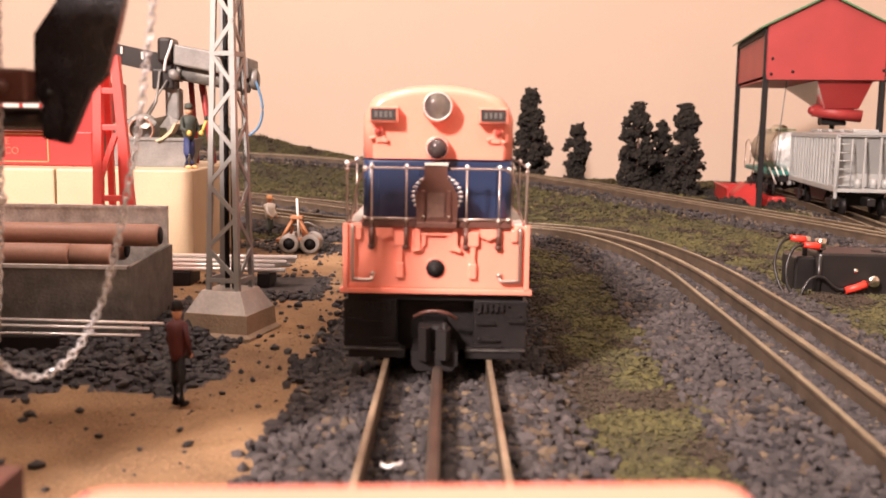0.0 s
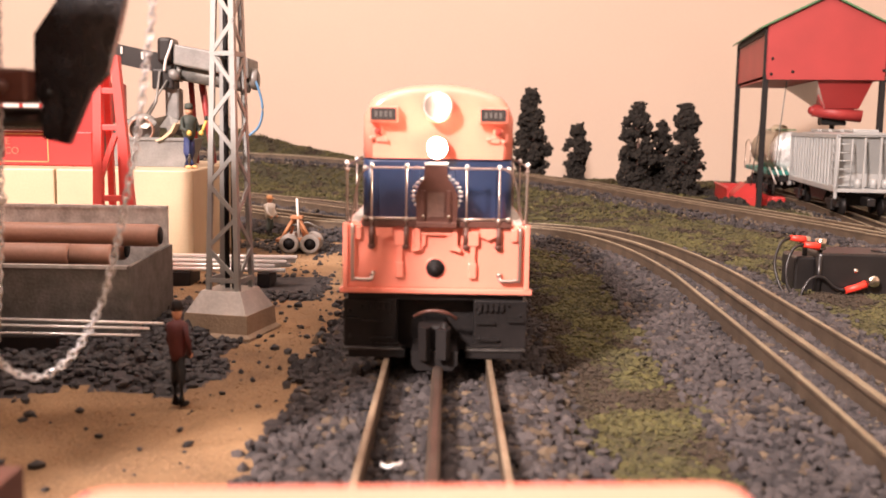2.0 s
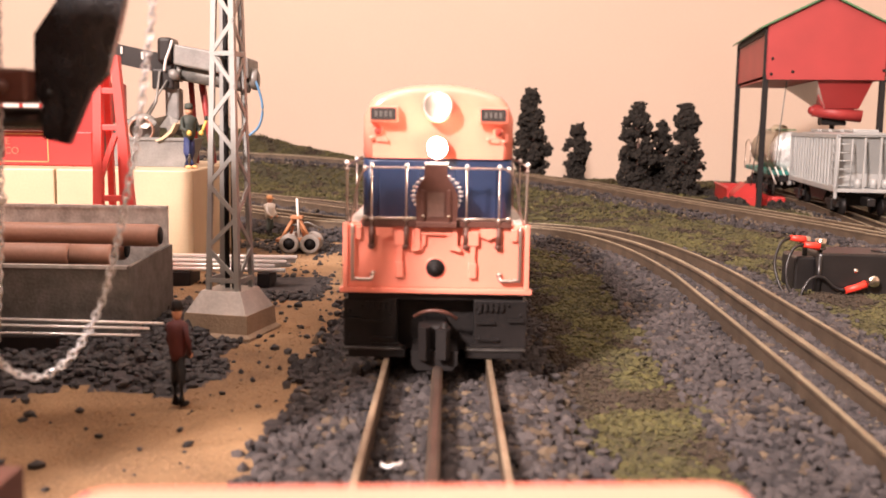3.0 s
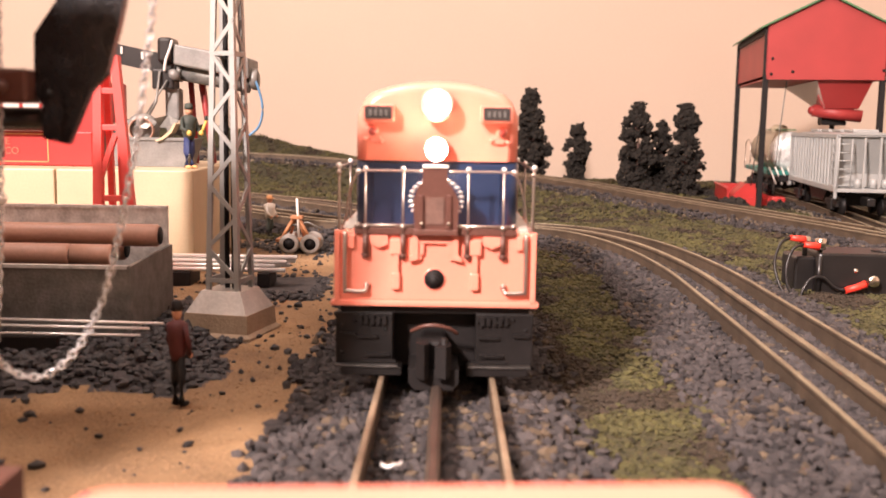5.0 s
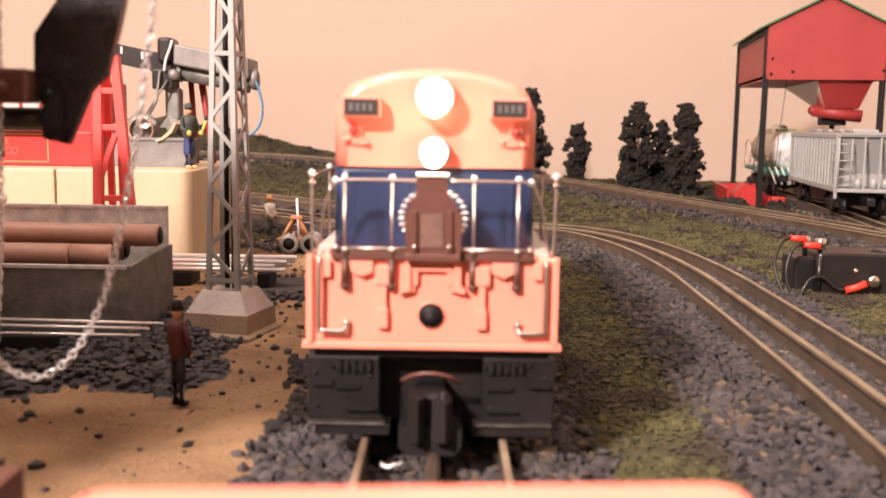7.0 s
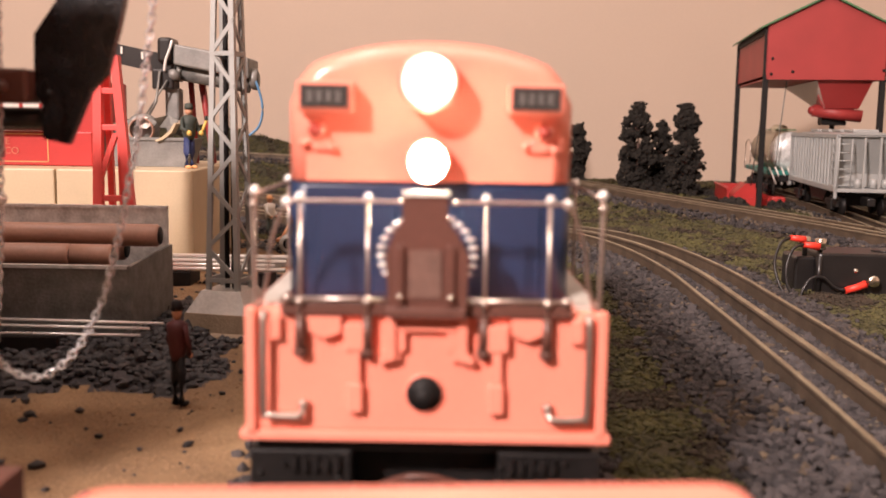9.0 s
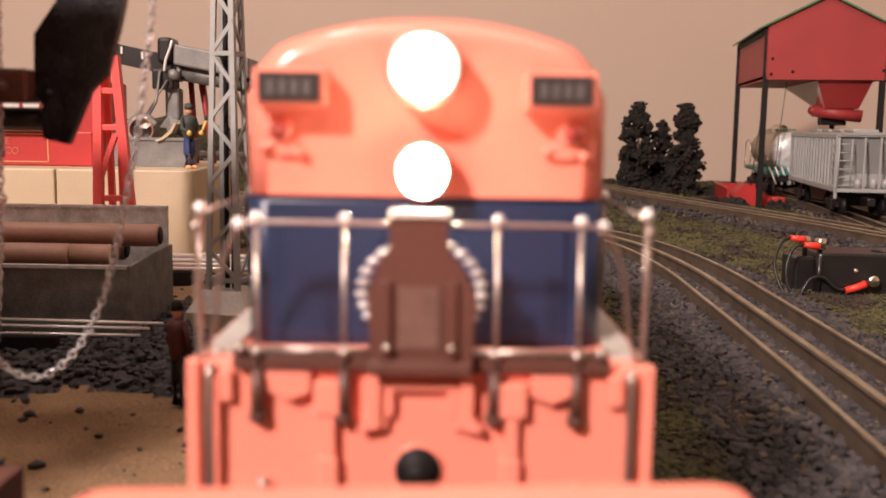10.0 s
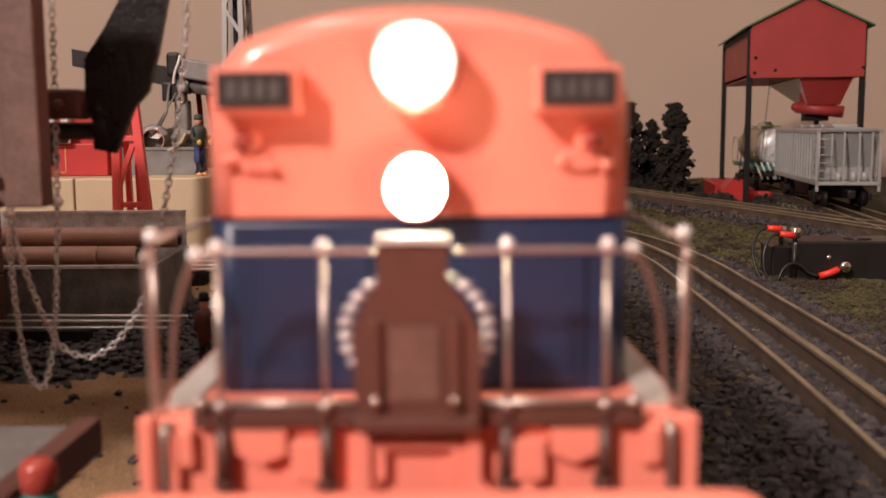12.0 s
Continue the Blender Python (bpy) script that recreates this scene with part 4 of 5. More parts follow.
    k = Kit(BROWN).box(-0.172, -0.102, 0.240, 0.262, 0.1122, 0.1165).box(-0.112, -0.102, 0.190, 0.2398, 0.1122, 0.1165)
    piece("boom_tie", k)
    # block raised on the pedestal out of view, added to shade bin, coal and sand
    k = Kit(DARK_BROWN).box(-0.275, -0.1380, 0.098, 0.205, 0.0900, 0.1620, bevel=0.001)
    piece("shade_block", k, "unseen brown block added to shade the bin, coal and sand")
    # plain post beside the deck, standing in for a red-capped figurine
    cap_post = thing("figurine_post", "short teal post with a round red cap, standing in for a figurine by the track", "post", at(-0.0528, 0.099, GROUND_Z))
    part("body", Kit(TEAL).lathe([(0.0034, 0.0), (0.0034, 0.0004), (0.0029, 0.0280), (0.0018, 0.0300)], 0, 20), cap_post)
    part("cap", Kit(LENSRED).lathe([(0.0018, 0.0296), (0.0024, 0.0304), (0.0025, 0.0334), (0.0016, 0.0346)], 0, 20), cap_post, "red round cap")


def build_bin():
    b = thing("pipe_bin", "galvanised steel bin holding brown pipes, front sheet grimy", "bin", at(-0.13, 0.335, GROUND_Z))
    o = (-0.13, 0.335, GROUND_Z)

    def loc(x, y, z):
        return (x - o[0], y - o[1], z - o[2])
    xr, xl = -0.1065, -0.235
    k = Kit(DARKSTEEL, GALV)
    k.box(xl - o[0], xr - o[0], 0.0, 0.0012, 0.0, 0.0280)
    k.box(xl - o[0], xr - o[0], -0.0004, 0.0016, 0.0276, 0.0288, 1)
    part("front_sheet", k, b, "grimy dark steel front sheet")
    k = Kit(GALV)
    k.box(xl - o[0], xr - o[0], 0.0510, 0.0522, 0.0, 0.0446)
    k.box(xl - o[0], xr - o[0], 0.0506, 0.0526, 0.0440, 0.0452)
    part("back_sheet", k, b, "spangled galvanised back sheet")
    k = Kit(DARKSTEEL, GALV)
    k.prism([(0.0, 0.0), (0.0, 0.0286), (0.0506, 0.0300), (0.0522, 0.0300), (0.0522, 0.0)], xr - o[0], xr - o[0] + 0.0013, "x")
    part("end_sheet", k, b, "dull steel end sheet")
    k = Kit(MATT_BLACK).box(xl - o[0], xr - o[0] - 0.0002, 0.0014, 0.0508, 0.0006, 0.0180)
    part("bin_floor", k, b)
    for i, (x0, x1, y, z) in enumerate(((-0.26, -0.1046, 0.365, 0.0255), (-0.26, -0.1330, 0.352, 0.0194), (-0.1320, -0.1180, 0.353, 0.0192), (-0.26, -0.1200, 0.374, 0.0190))):
        p = thing("pipe", "smooth reddish brown pipe lying in the bin", "pipe", at(x1, y, z), group="pipes in the bin")
        k = Kit(COPPER, MATT_BLACK)
        n, L = 24, x1 - x0
        k.lathe([(0.0034, -0.001), (0.0042, 0.0), (0.0042, L), (0.0034, L + 0.0005)], 0, n, pose(0, 0, 0, 0, -90, 0))
        k.lathe([(0.0033, -0.0013), (0.0033, -0.0006)], 1, n, pose(0, 0, 0, 0, -90, 0))
        part("wall", k, p)
    for x1, y, z0, z1 in ((-0.0870, 0.310, 0.0036, 0.0052), (-0.0914, 0.3095, 0.0020, 0.0030), (-0.0942, 0.309, -0.0002, 0.0002)):
        k = Kit(CHROME).tube([(0, 0, 0), (-0.063, 0, (z1 - z0) * 0.45)], 0.00045)
        thing("thin_rod", "thin bright steel rod in front of the bin", "rod", at(x1, y, z0), k, "rods by the bin")
    k = Kit(MATT_BLACK).box(-0.034, -0.006, 0.0, 0.003, 0.0, 0.0092)
    rest = thing("rod_rest", "low dark stand under the steel rods", "stand", at(-0.115, 0.3085, GROUND_Z), k)


def build_mast():
    """Lattice light mast on a pyramid plinth."""
    c = (-0.0778, 0.366)
    tower = thing("lattice_tower", "grey painted steel lattice tower on a pyramid plinth", "tower", at(c[0], c[1], GROUND_Z - 0.0008) @ pose(0, 0, 0, 0, 0, -14))
    k = Kit(DUSTY)
    k.add([(s * a, t * a, z) for a, z in ((0.0142, 0), (0.0142, 0.0014), (0.0128, 0.0026), (0.0124, 0.0094)) for s, t in ((-1, -1), (1, -1), (1, 1), (-1, 1))],
          [(i * 4 + j, i * 4 + (j + 1) % 4, i * 4 + 4 + (j + 1) % 4, i * 4 + 4 + j) for i in range(3) for j in range(4)] + [(3, 2, 1, 0), (12, 13, 14, 15)])
    part("plinth", k, tower, "concrete plinth dusted with sand")
    k = Kit(PLINTH)
    k.add([(s * a, t * a, z) for a, z in ((0.0120, 0.0094), (0.0078, 0.0172)) for s, t in ((-1, -1), (1, -1), (1, 1), (-1, 1))],
          [(j, (j + 1) % 4, 4 + (j + 1) % 4, 4 + j) for j in range(4)] + [(3, 2, 1, 0), (4, 5, 6, 7)])
    part("pyramid", k, tower, "pale sloping pyramid top")
    z0, z1, a0, a1 = 0.0170, 0.185, 0.0067, 0.0030

    def wide(z):
        return a0 + (a1 - a0) * (z - z0) / (z1 - z0)
    for s, t in ((-1, -1), (1, -1), (1, 1), (-1, 1)):
        k = Kit(GREY)
        w = 0.0013
        v = []
        for z in (z0, z1):
            a = wide(z)
            v += [(s * a, t * a, z), (s * (a - w * 1.5), t * a, z), (s * (a - w * 1.5), t * (a - w), z), (s * a, t * (a - w * 1.5), z)]
        k.add(v, [(j, (j + 1) % 4, 4 + (j + 1) % 4, 4 + j) for j in range(4)] + [(3, 2, 1, 0), (4, 5, 6, 7)])
        part("leg", k, tower)
    levels = [z0 + 0.0040 + 0.0118 * i for i in range(14)]
    for face in range(4):
        turn = pose(0, 0, 0, 0, 0, 90 * face)
        for i in range(13 if face < 2 else 0):
            za, zb = levels[i], levels[i + 1]
            a, b = wide(za) - 0.0003, wide(zb) - 0.0003
            flip = 1 if (i + face) % 2 else -1
            k = Kit(GREY)
            p, q = Vector((-flip * a, -a - 0.0002, za)), Vector((flip * b, -b - 0.0002, zb))
            d = (q - p).normalized()
            s = d.cross(Vector((0, 1, 0))) * 0.00075
            y = Vector((0, 0.0007, 0))
            k.add([p + s, p - s, q - s, q + s, p + s + y, p - s + y, q - s + y, q + s + y], [(0, 1, 2, 3), (7, 6, 5, 4), (0, 4, 5, 1), (1, 5, 6, 2), (2, 6, 7, 3), (3, 7, 4, 0)], m=turn)
            part("brace", k, tower)
        for z in (levels[0], levels[7], levels[12]):
            a = wide(z)
            part("girt", Kit(GREY).box(-a, a, -a - 0.0001, -a + 0.0008, z - 0.0008, z + 0.0008, m=turn), tower)
    for dx, dy in ((-0.0016, 0.001), (0.0006, 0.002), (0.0022, -0.0005)):
        part("cable", Kit(MATT_BLACK).tube([(dx, dy, 0.0165), (dx * 0.9, dy, 0.10), (dx * 0.6, dy, 0.185)], 0.0010), tower, "black cable")
    part("cap", Kit(GREY).box(-0.0036, 0.0036, -0.0036, 0.0036, 0.185, 0.187), tower)


def figure(name, label, where, h, hat, top, legs, turn=0, arms=0.0, brim=True, hand=None, tool=False, slim=1.0, shoes=None):
    """A small painted figure, one plain mesh."""
    k = Kit(SKIN, hat, top, legs, hand or SKIN, shoes or legs)
    for s in (-1, 1):
        k.tube([(s * h * .055, 0, 0.02 * h), (s * h * .06, 0, 0.25 * h), (s * h * .045, 0, 0.48 * h)], h * .055, 3, 10)
        k.ball((s * h * .06, -h * .04, h * .024), h * .055, 5, (1.0, 1.8, 0.6), 1)
        k.tube([(s * h * .13, 0, 0.78 * h), (s * h * .17, -h * .02, 0.62 * h), (s * h * .13, -h * (.08 + arms), 0.50 * h + arms * h)], h * .038, 2, 8)
        k.ball((s * h * .13, -h * (.10 + arms), 0.49 * h + arms * h), h * (.05 if hand else .035), 4, sub=1)
    if tool:
        k.rod((h * .12, -h * (.10 + arms), 0.46 * h + arms * h), (h * .20, -h * (.16 + arms), 0.70 * h + arms * h), h * .022, 4, 8)
        k.box(h * .17, h * .25, -h * (.18 + arms), -h * (.14 + arms), 0.69 * h + arms * h, 0.76 * h + arms * h, 2)
    k.lathe([(h * .07, 0.44 * h), (h * .11, 0.52 * h), (h * .12, 0.68 * h), (h * .14, 0.78 * h), (h * .06, 0.83 * h)], 2, 14)
    k.ball((0, 0, 0.895 * h), h * .068, 0, (0.95, 1, 1.15), 2)
    if brim:
        k.lathe([(h * .115, 0.935 * h), (h * .115, 0.945 * h), (h * .062, 0.955 * h), (h * .058, 1.0 * h), (h * .04, 1.01 * h)], 1, 16)
    else:
        k.lathe([(h * .072, 0.915 * h), (h * .075, 0.95 * h), (h * .065, 1.0 * h), (h * .03, 1.012 * h)], 1, 14)
    k.v = [(x * slim, y * slim, z) for x, y, z in k.v]
    return thing(name, label, "figurine", at(*where) @ pose(0, 0, 0, 0, 0, turn), k)


def build_platform():
    z0, z1 = GROUND_Z, 0.0430
    plat = thing("stone_platform", "cream smooth block platform with vertical joints", "platform", at(-0.1250, 0.50, z0) @ pose(0, 0, 0, 0, 0, 3))
    for i in range(5):
        k = Kit(CREAM).box(-0.0690 * (i + 1) + 0.0004, -0.0690 * i - 0.0004, 0.0, 0.13, 0.0, z1 - z0, bevel=0.0008)
        part("block", k, plat)
    # red works with black cylinder
    red = thing("red_works_building", "red plastic works building with black roof and gold lettering", "building", at(-0.215, 0.525, z1 + 0.0002))
    k = Kit(RED)
    k.box(-0.060, 0.0300, 0.0, 0.05, 0.0, 0.0180, bevel=0.0006)
    k.box(0.0080, 0.0330, 0.004, 0.05, 0.0, 0.045, bevel=0.0008)
    part("wall", k, red)
    k = Kit(STRAW)
    for x0, x1, a, b in ((-0.058, 0.0068, 0.0163, 0.0168), (-0.058, 0.0068, 0.0018, 0.0023), (0.0063, 0.0068, 0.0018, 0.0168)):
        k.box(x0, x1, -0.0003, 0.0004, a, b)
    part("gold_line", k, red, "thin gold border line")
    k = Kit(BLACK).tube([(-0.06, -0.004, 0.0235), (0.0090, -0.004, 0.0235)], 0.0052, n=18)
    part("roof_cylinder", k, red, "black round roof tank")
    k = Kit(WHITE, RED).box(-0.06, 0.0100, -0.002, 0.02, 0.0295, 0.0330, bevel=0.0008)
    for i in range(4):
        k.box(-0.028 + i * 0.0105, -0.0262 + i * 0.0105, -0.0024, 0.0, 0.0296, 0.0329, 1)
    part("striped_band", k, red, "white band with red stripes")
    for text, x, z in (("LE", -0.0160, 0.0110), ("PE CO", -0.0160, 0.0060)):
        cu = bpy.data.curves.new("lettering", "FONT")
        cu.body, cu.size, cu.extrude, cu.align_x = text, 0.0052, 0.0002, "CENTER"
        ob = bpy.data.objects.new("tmp_text", cu)
        scene.collection.objects.link(ob)
        bpy.context.view_layer.update()
        me = bpy.data.meshes.new_from_object(ob.evaluated_get(bpy.context.evaluated_depsgraph_get()))
        bpy.data.objects.remove(ob)
        me.materials.clear()
        me.materials.append(LIFE)
        t = new("lettering", me)
        t.parent = red
        t.matrix_basis = at(x, -0.0003, z) @ pose(0, 0, 0, 90, 0, 0)
    # red lattice trestle in front
    tre = thing("red_trestle", "pale red plastic trestle frame with cross ties", "trestle", at(-0.1455, 0.44, GROUND_Z))
    g = GROUND_Z
    for x0, x1 in ((-0.0085, -0.0062), (0.0098, 0.0012)):
        k = Kit(PINKRED)
        top, low = 0.0960 - g, 0.0
        w = 0.0022
        v = [(x0 - w, 0, low), (x0 + w, 0, low), (x1 + w * .8, 0, top), (x1 - w * .8, 0, top)]
        v += [(x, 0.004, z) for x, y, z in v]
        k.add(v, [(0, 1, 2, 3), (7, 6, 5, 4), (0, 4, 5, 1), (1, 5, 6, 2), (2, 6, 7, 3), (3, 7, 4, 0)])
        part("leg", k, tre)
    for x in (-0.0045, 0.0005):
        k = Kit(PINKRED).add([(x - 0.0014, 0.012, 0.0), (x + 0.0014, 0.012, 0.0), (x + 0.0012, 0.006, 0.0960 - g), (x - 0.0012, 0.006, 0.0960 - g),
                              (x - 0.0014, 0.015, 0.0), (x + 0.0014, 0.015, 0.0), (x + 0.0012, 0.009, 0.0960 - g), (x - 0.0012, 0.009, 0.0960 - g)],
                             [(0, 1, 2, 3), (7, 6, 5, 4), (0, 4, 5, 1), (1, 5, 6, 2), (2, 6, 7, 3), (3, 7, 4, 0)])
        part("rear_leg", k, tre)
    for z in (0.033, 0.0645, 0.0805):
        part("tie_bar", Kit(PINKRED).box(-0.0075, 0.0072 - (z - 0.03) * 0.10, 0.0006, 0.0034, z - g - 0.0013, z - g + 0.0013, bevel=0.0003), tre)
    k = Kit(PINKRED)
    v = [(-0.0078, 0.0005, 0.042 - g), (-0.0052, 0.0005, 0.042 - g), (0.0022, 0.0005, 0.062 - g), (-0.0002, 0.0005, 0.062 - g)]
    v += [(x, 0.0032, z) for x, y, z in v]
    k.add(v, [(0, 1, 2, 3), (7, 6, 5, 4), (0, 4, 5, 1), (1, 5, 6, 2), (2, 6, 7, 3), (3, 7, 4, 0)])
    part("brace", k, tre)
    # pump with walking beam on the platform
    pump = thing("oil_pump", "grey and black toy oil pump with red legs", "pump", at(-0.150, 0.575, z1 + 0.0002))
    o = (0.150, -0.575, -z1)

    def mv(k):
        k.v = [(p[0] + o[0], p[1] + o[1], p[2] + o[2]) for p in k.v]
        return k
    k = Kit(BLACK, WHITE)
    k.add([(-0.215, y, z) for y, z in ((0.56, 0.116), (0.566, 0.116), (0.566, 0.106), (0.56, 0.106))] + [(-0.150, y, z) for y, z in ((0.56, 0.1035), (0.566, 0.1035), (0.566, 0.092), (0.56, 0.092))],
          [(0, 1, 2, 3), (7, 6, 5, 4), (0, 4, 5, 1), (1, 5, 6, 2), (2, 6, 7, 3), (3, 7, 4, 0)])
    for x, z in ((-0.180, 0.1062), (-0.1685, 0.1035)):
        k.box(x, x + 0.0010, 0.5592, 0.5600, z - 0.002, z + 0.002, 1)
    part("walking_beam", mv(k), pump, "black walking beam")
    k = Kit(BLACK, CHROME)
    k.box(-0.1590, -0.1505, 0.5560, 0.572, 0.0995, 0.1135, bevel=0.002)
    k.tube([(-0.1500, 0.5550, 0.1115), (-0.1512, 0.5546, 0.1070), (-0.1535, 0.5546, 0.1010), (-0.1545, 0.5550, 0.0950)], 0.0008, 1)
    k.box(-0.162, -0.150, 0.556, 0.570, 0.085, 0.096, 0, bevel=0.001)
    part("beam_head", mv(k), pump, "black beam head with chrome strip")
    k = Kit(PUMPGREY)
    k.box(-0.1500, -0.1080, 0.556, 0.585, 0.0985, 0.1100, bevel=0.0012)
    k.lathe([(0.0045, 0.0), (0.0060, 0.001), (0.0060, 0.004), (0.0040, 0.005)], 0, 18, at(-0.1090, 0.565, 0.0990) @ ALONG_X)
    k.box(-0.156, -0.148, 0.560, 0.570, 0.068, 0.086, bevel=0.0012)
    k.ball((-0.150, 0.558, 0.0930), 0.0035, sub=2)
    k.v = [(x, y, z - (x + 0.150) * 0.17) for x, y, z in k.v]
    part("motor_housing", mv(k), pump, "grey motor housing")
    k = Kit(DARKSTEEL).tube([(-0.1480, 0.566, 0.0950), (-0.1090, 0.566, 0.0884)], 0.0048, n=18)
    k.tube([(-0.1495, 0.566, 0.0952), (-0.1470, 0.566, 0.0948)], 0.0056, n=18)
    part("motor_barrel", mv(k), pump, "dark round motor barrel")
    for x0, x1 in ((-0.1460, -0.1440), (-0.1400, -0.1340)):
        k = Kit(REDTIN).tube([(x0, 0.578, 0.094), (x1, 0.582, 0.0432)], 0.0022, n=4, r2=0.0018)
        part("leg", mv(k), pump, "dark red leg")
    k = Kit(DARKSTEEL).tube([(-0.1570, 0.5545, 0.0950), (-0.1585, 0.552, 0.078), (-0.164, 0.552, 0.068)], 0.0007)
    k.tube([(-0.1530, 0.5545, 0.090), (-0.1590, 0.552, 0.079), (-0.166, 0.552, 0.068)], 0.0005)
    part("pump_rod", mv(k), pump)
    k = Kit(DARKSTEEL).lathe([(0.004, 0.0), (0.0085, 0.0005), (0.0092, 0.002), (0.0085, 0.0035), (0.004, 0.004)], 0, 22, at(-0.166, 0.552, 0.0625) @ pose(0, 0, 0, 90, 0, 12))
    part("flywheel", mv(k), pump, "dull steel flywheel")
    k = Kit(WIREBLUE).tube([(-0.1072, 0.560, 0.0935), (-0.1040, 0.560, 0.088), (-0.1012, 0.560, 0.0762), (-0.1030, 0.560, 0.066), (-0.1085, 0.560, 0.0605), (-0.116, 0.560, 0.058)], 0.0007)
    part("wire", mv(k), pump, "blue wire")
    # grey scrap trough
    tro = thing("scrap_trough", "grey steel trough heaped with scrap metal", "trough", at(-0.160, 0.535, z1 + 0.0002))
    k = Kit(PUMPGREY)
    k.add([(-0.030, 0, 0), (0.022, 0, 0), (0.026, 0, 0.0150), (-0.034, 0, 0.0150), (-0.030, 0.02, 0), (0.022, 0.02, 0), (0.026, 0.022, 0.0150), (-0.034, 0.022, 0.0150)],
          [(0, 1, 2, 3), (7, 6, 5, 4), (0, 4, 5, 1), (1, 5, 6, 2), (3, 7, 4, 0), (2, 6, 7, 3)])
    k.box(-0.035, 0.027, -0.001, 0.0, 0.0140, 0.0156)
    part("body", k, tro)
    rng = random.Random(3)
    # cut pipe end and a bent tan sheet on the heap
    k = Kit(COPPER)
    k.lathe([(0.0066, 0.0), (0.0066, 0.012), (0.0059, 0.012), (0.0059, 0.0), (0.0066, 0.0)], 0, 24, at(-0.006, 0.016, 0.0195) @ pose(0, 0, 0, 90, 0, 12), caps=False)
    part("cut_pipe", k, tro, "rusty cut pipe end")
    k = Kit(CREAM)
    k.prism([(0.006, 0.0142), (0.0095, 0.0158), (0.0135, 0.0190), (0.0165, 0.0235), (0.0174, 0.0230), (0.0145, 0.0178), (0.0102, 0.0146), (0.0066, 0.0133)], -0.002, 0.010)
    part("bent_sheet", k, tro, "bent pale tan sheet")
    for i in range(9):
        k = Kit(DARKSTEEL if i % 3 else WHITE)
        x, z, w = rng.uniform(-0.030, 0.016), rng.uniform(0.016, 0.024), rng.uniform(0.003, 0.007)
        pts = [(x + w * math.cos(a), 0.006 + rng.uniform(-.003, .006), z + 0.6 * w * math.sin(a)) for a in (0.3, 1.5, 2.6, 3.9, 5.2)]
        n = len(pts)
        k.add(pts + [(a, b + 0.0012, c) for a, b, c in pts], [tuple(range(n)), tuple(reversed(range(n, 2 * n)))] + [(j, j + n, (j + 1) % n + n, (j + 1) % n) for j in range(n)])
        part("scrap_piece", k, tro)
    figure("worker_figurine", "painted figurine in dark coat, blue trousers and cap on the platform", (-0.1325, 0.5205, z1 + 0.0002), 0.0335, CLOTH_GREEN, CLOTH_GREEN, CLOTH_BLUE, 55, 0.06, False, YELLOW, True, 0.92, STRAW)
    figure("standing_figurine", "dark figurine with red shirt standing on the sand", (-0.0697, 0.263, GROUND_Z + 0.001), 0.0290, MATT_BLACK, CLOTH_RED, MATT_BLACK, 150, 0.0, False, slim=0.72)
    figure("cowboy_figurine", "painted figurine with straw hat, white shirt and dark trousers", (-0.1172, 0.670, GROUND_Z), 0.0290, STRAW, WHITE, CLOTH_GREEN, 70, 0.02)


def build_cart():
    cart = thing("hand_cart", "orange-brown hand cart with grey tyres and a white lever", "cart", at(-0.0850, 0.590, GROUND_Z))
    for x in (-0.0063, 0.0063):
        for y in (0.0, 0.016):
            k = Kit(TYRE, MATT_BLACK)
            m = at(x, y, 0.0060) @ ALONG_Y
            k.lathe([(0.0036, -0.0018), (0.0052, -0.0020), (0.0060, -0.0012), (0.0060, 0.0012), (0.0052, 0.0020), (0.0036, 0.0018)], 0, 24, m, caps=False)
            wheel = part("wheel", k, cart, "grey rubber tyre")
            part("hub", Kit(MATT_BLACK).lathe([(0.0035, -0.0008), (0.0035, 0.0008)], 0, 20, m), wheel, "dark hub")
    k = Kit(ORANGEWOOD).box(-0.015, 0.011, 0.002, 0.014, 0.0068, 0.0086, bevel=0.0005)
    part("deck", k, cart)
    for s in (-1, 1):
        k = Kit(ORANGEWOOD).tube([(s * 0.0085 - 0.003, 0.004, 0.0088), (s * 0.0012 - 0.003, 0.006, 0.0215)], 0.0011, n=6)
        k.tube([(s * 0.0045 - 0.003, 0.010, 0.0088), (s * 0.0008 - 0.003, 0.009, 0.0210)], 0.0009, n=6)
        part("frame_leg", k, cart)
    part("lever", Kit(WHITE).tube([(-0.0010, 0.004, 0.0095), (-0.0022, 0.004, 0.0330)], 0.0007), cart, "white lever")
    part("pivot", Kit(ORANGEWOOD).box(-0.0062, 0.0010, 0.003, 0.011, 0.0205, 0.0225, bevel=0.0004), cart)
    part("handle", Kit(DARKSTEEL).tube([(-0.008, 0.007, 0.0160), (0.004, 0.007, 0.0185), (0.013, 0.007, 0.0140)], 0.0006), cart)
    # silver pipes on a low cradle
    for x0, x1 in ((-0.030, -0.0140), (0.0180, 0.0240)):
        k = Kit(MATT_BLACK).box(x0, x1, 0.0, 0.020, 0.0, 0.0068, bevel=0.0005)
        thing("pipe_pallet", "low black pallet under bright pipes", "pallet", at(-0.105, 0.466, GROUND_Z), k, "pallets")
    rows = [(-0.0740, 0.0), (-0.0880, 0.0), (-0.0725, 1.0), (-0.0790, 1.0), (-0.0765, 1.0), (-0.0700, 2.0), (-0.0735, 2.0), (-0.0690, 3.0)]
    for i, (x1, level) in enumerate(rows):
        y = 0.469 + 0.0026 * (i % 3) + 0.0006 * level
        k = Kit(CHROME).tube([(-0.150 - x1, 0, 0), (0, 0, 0)], 0.0011, n=12)
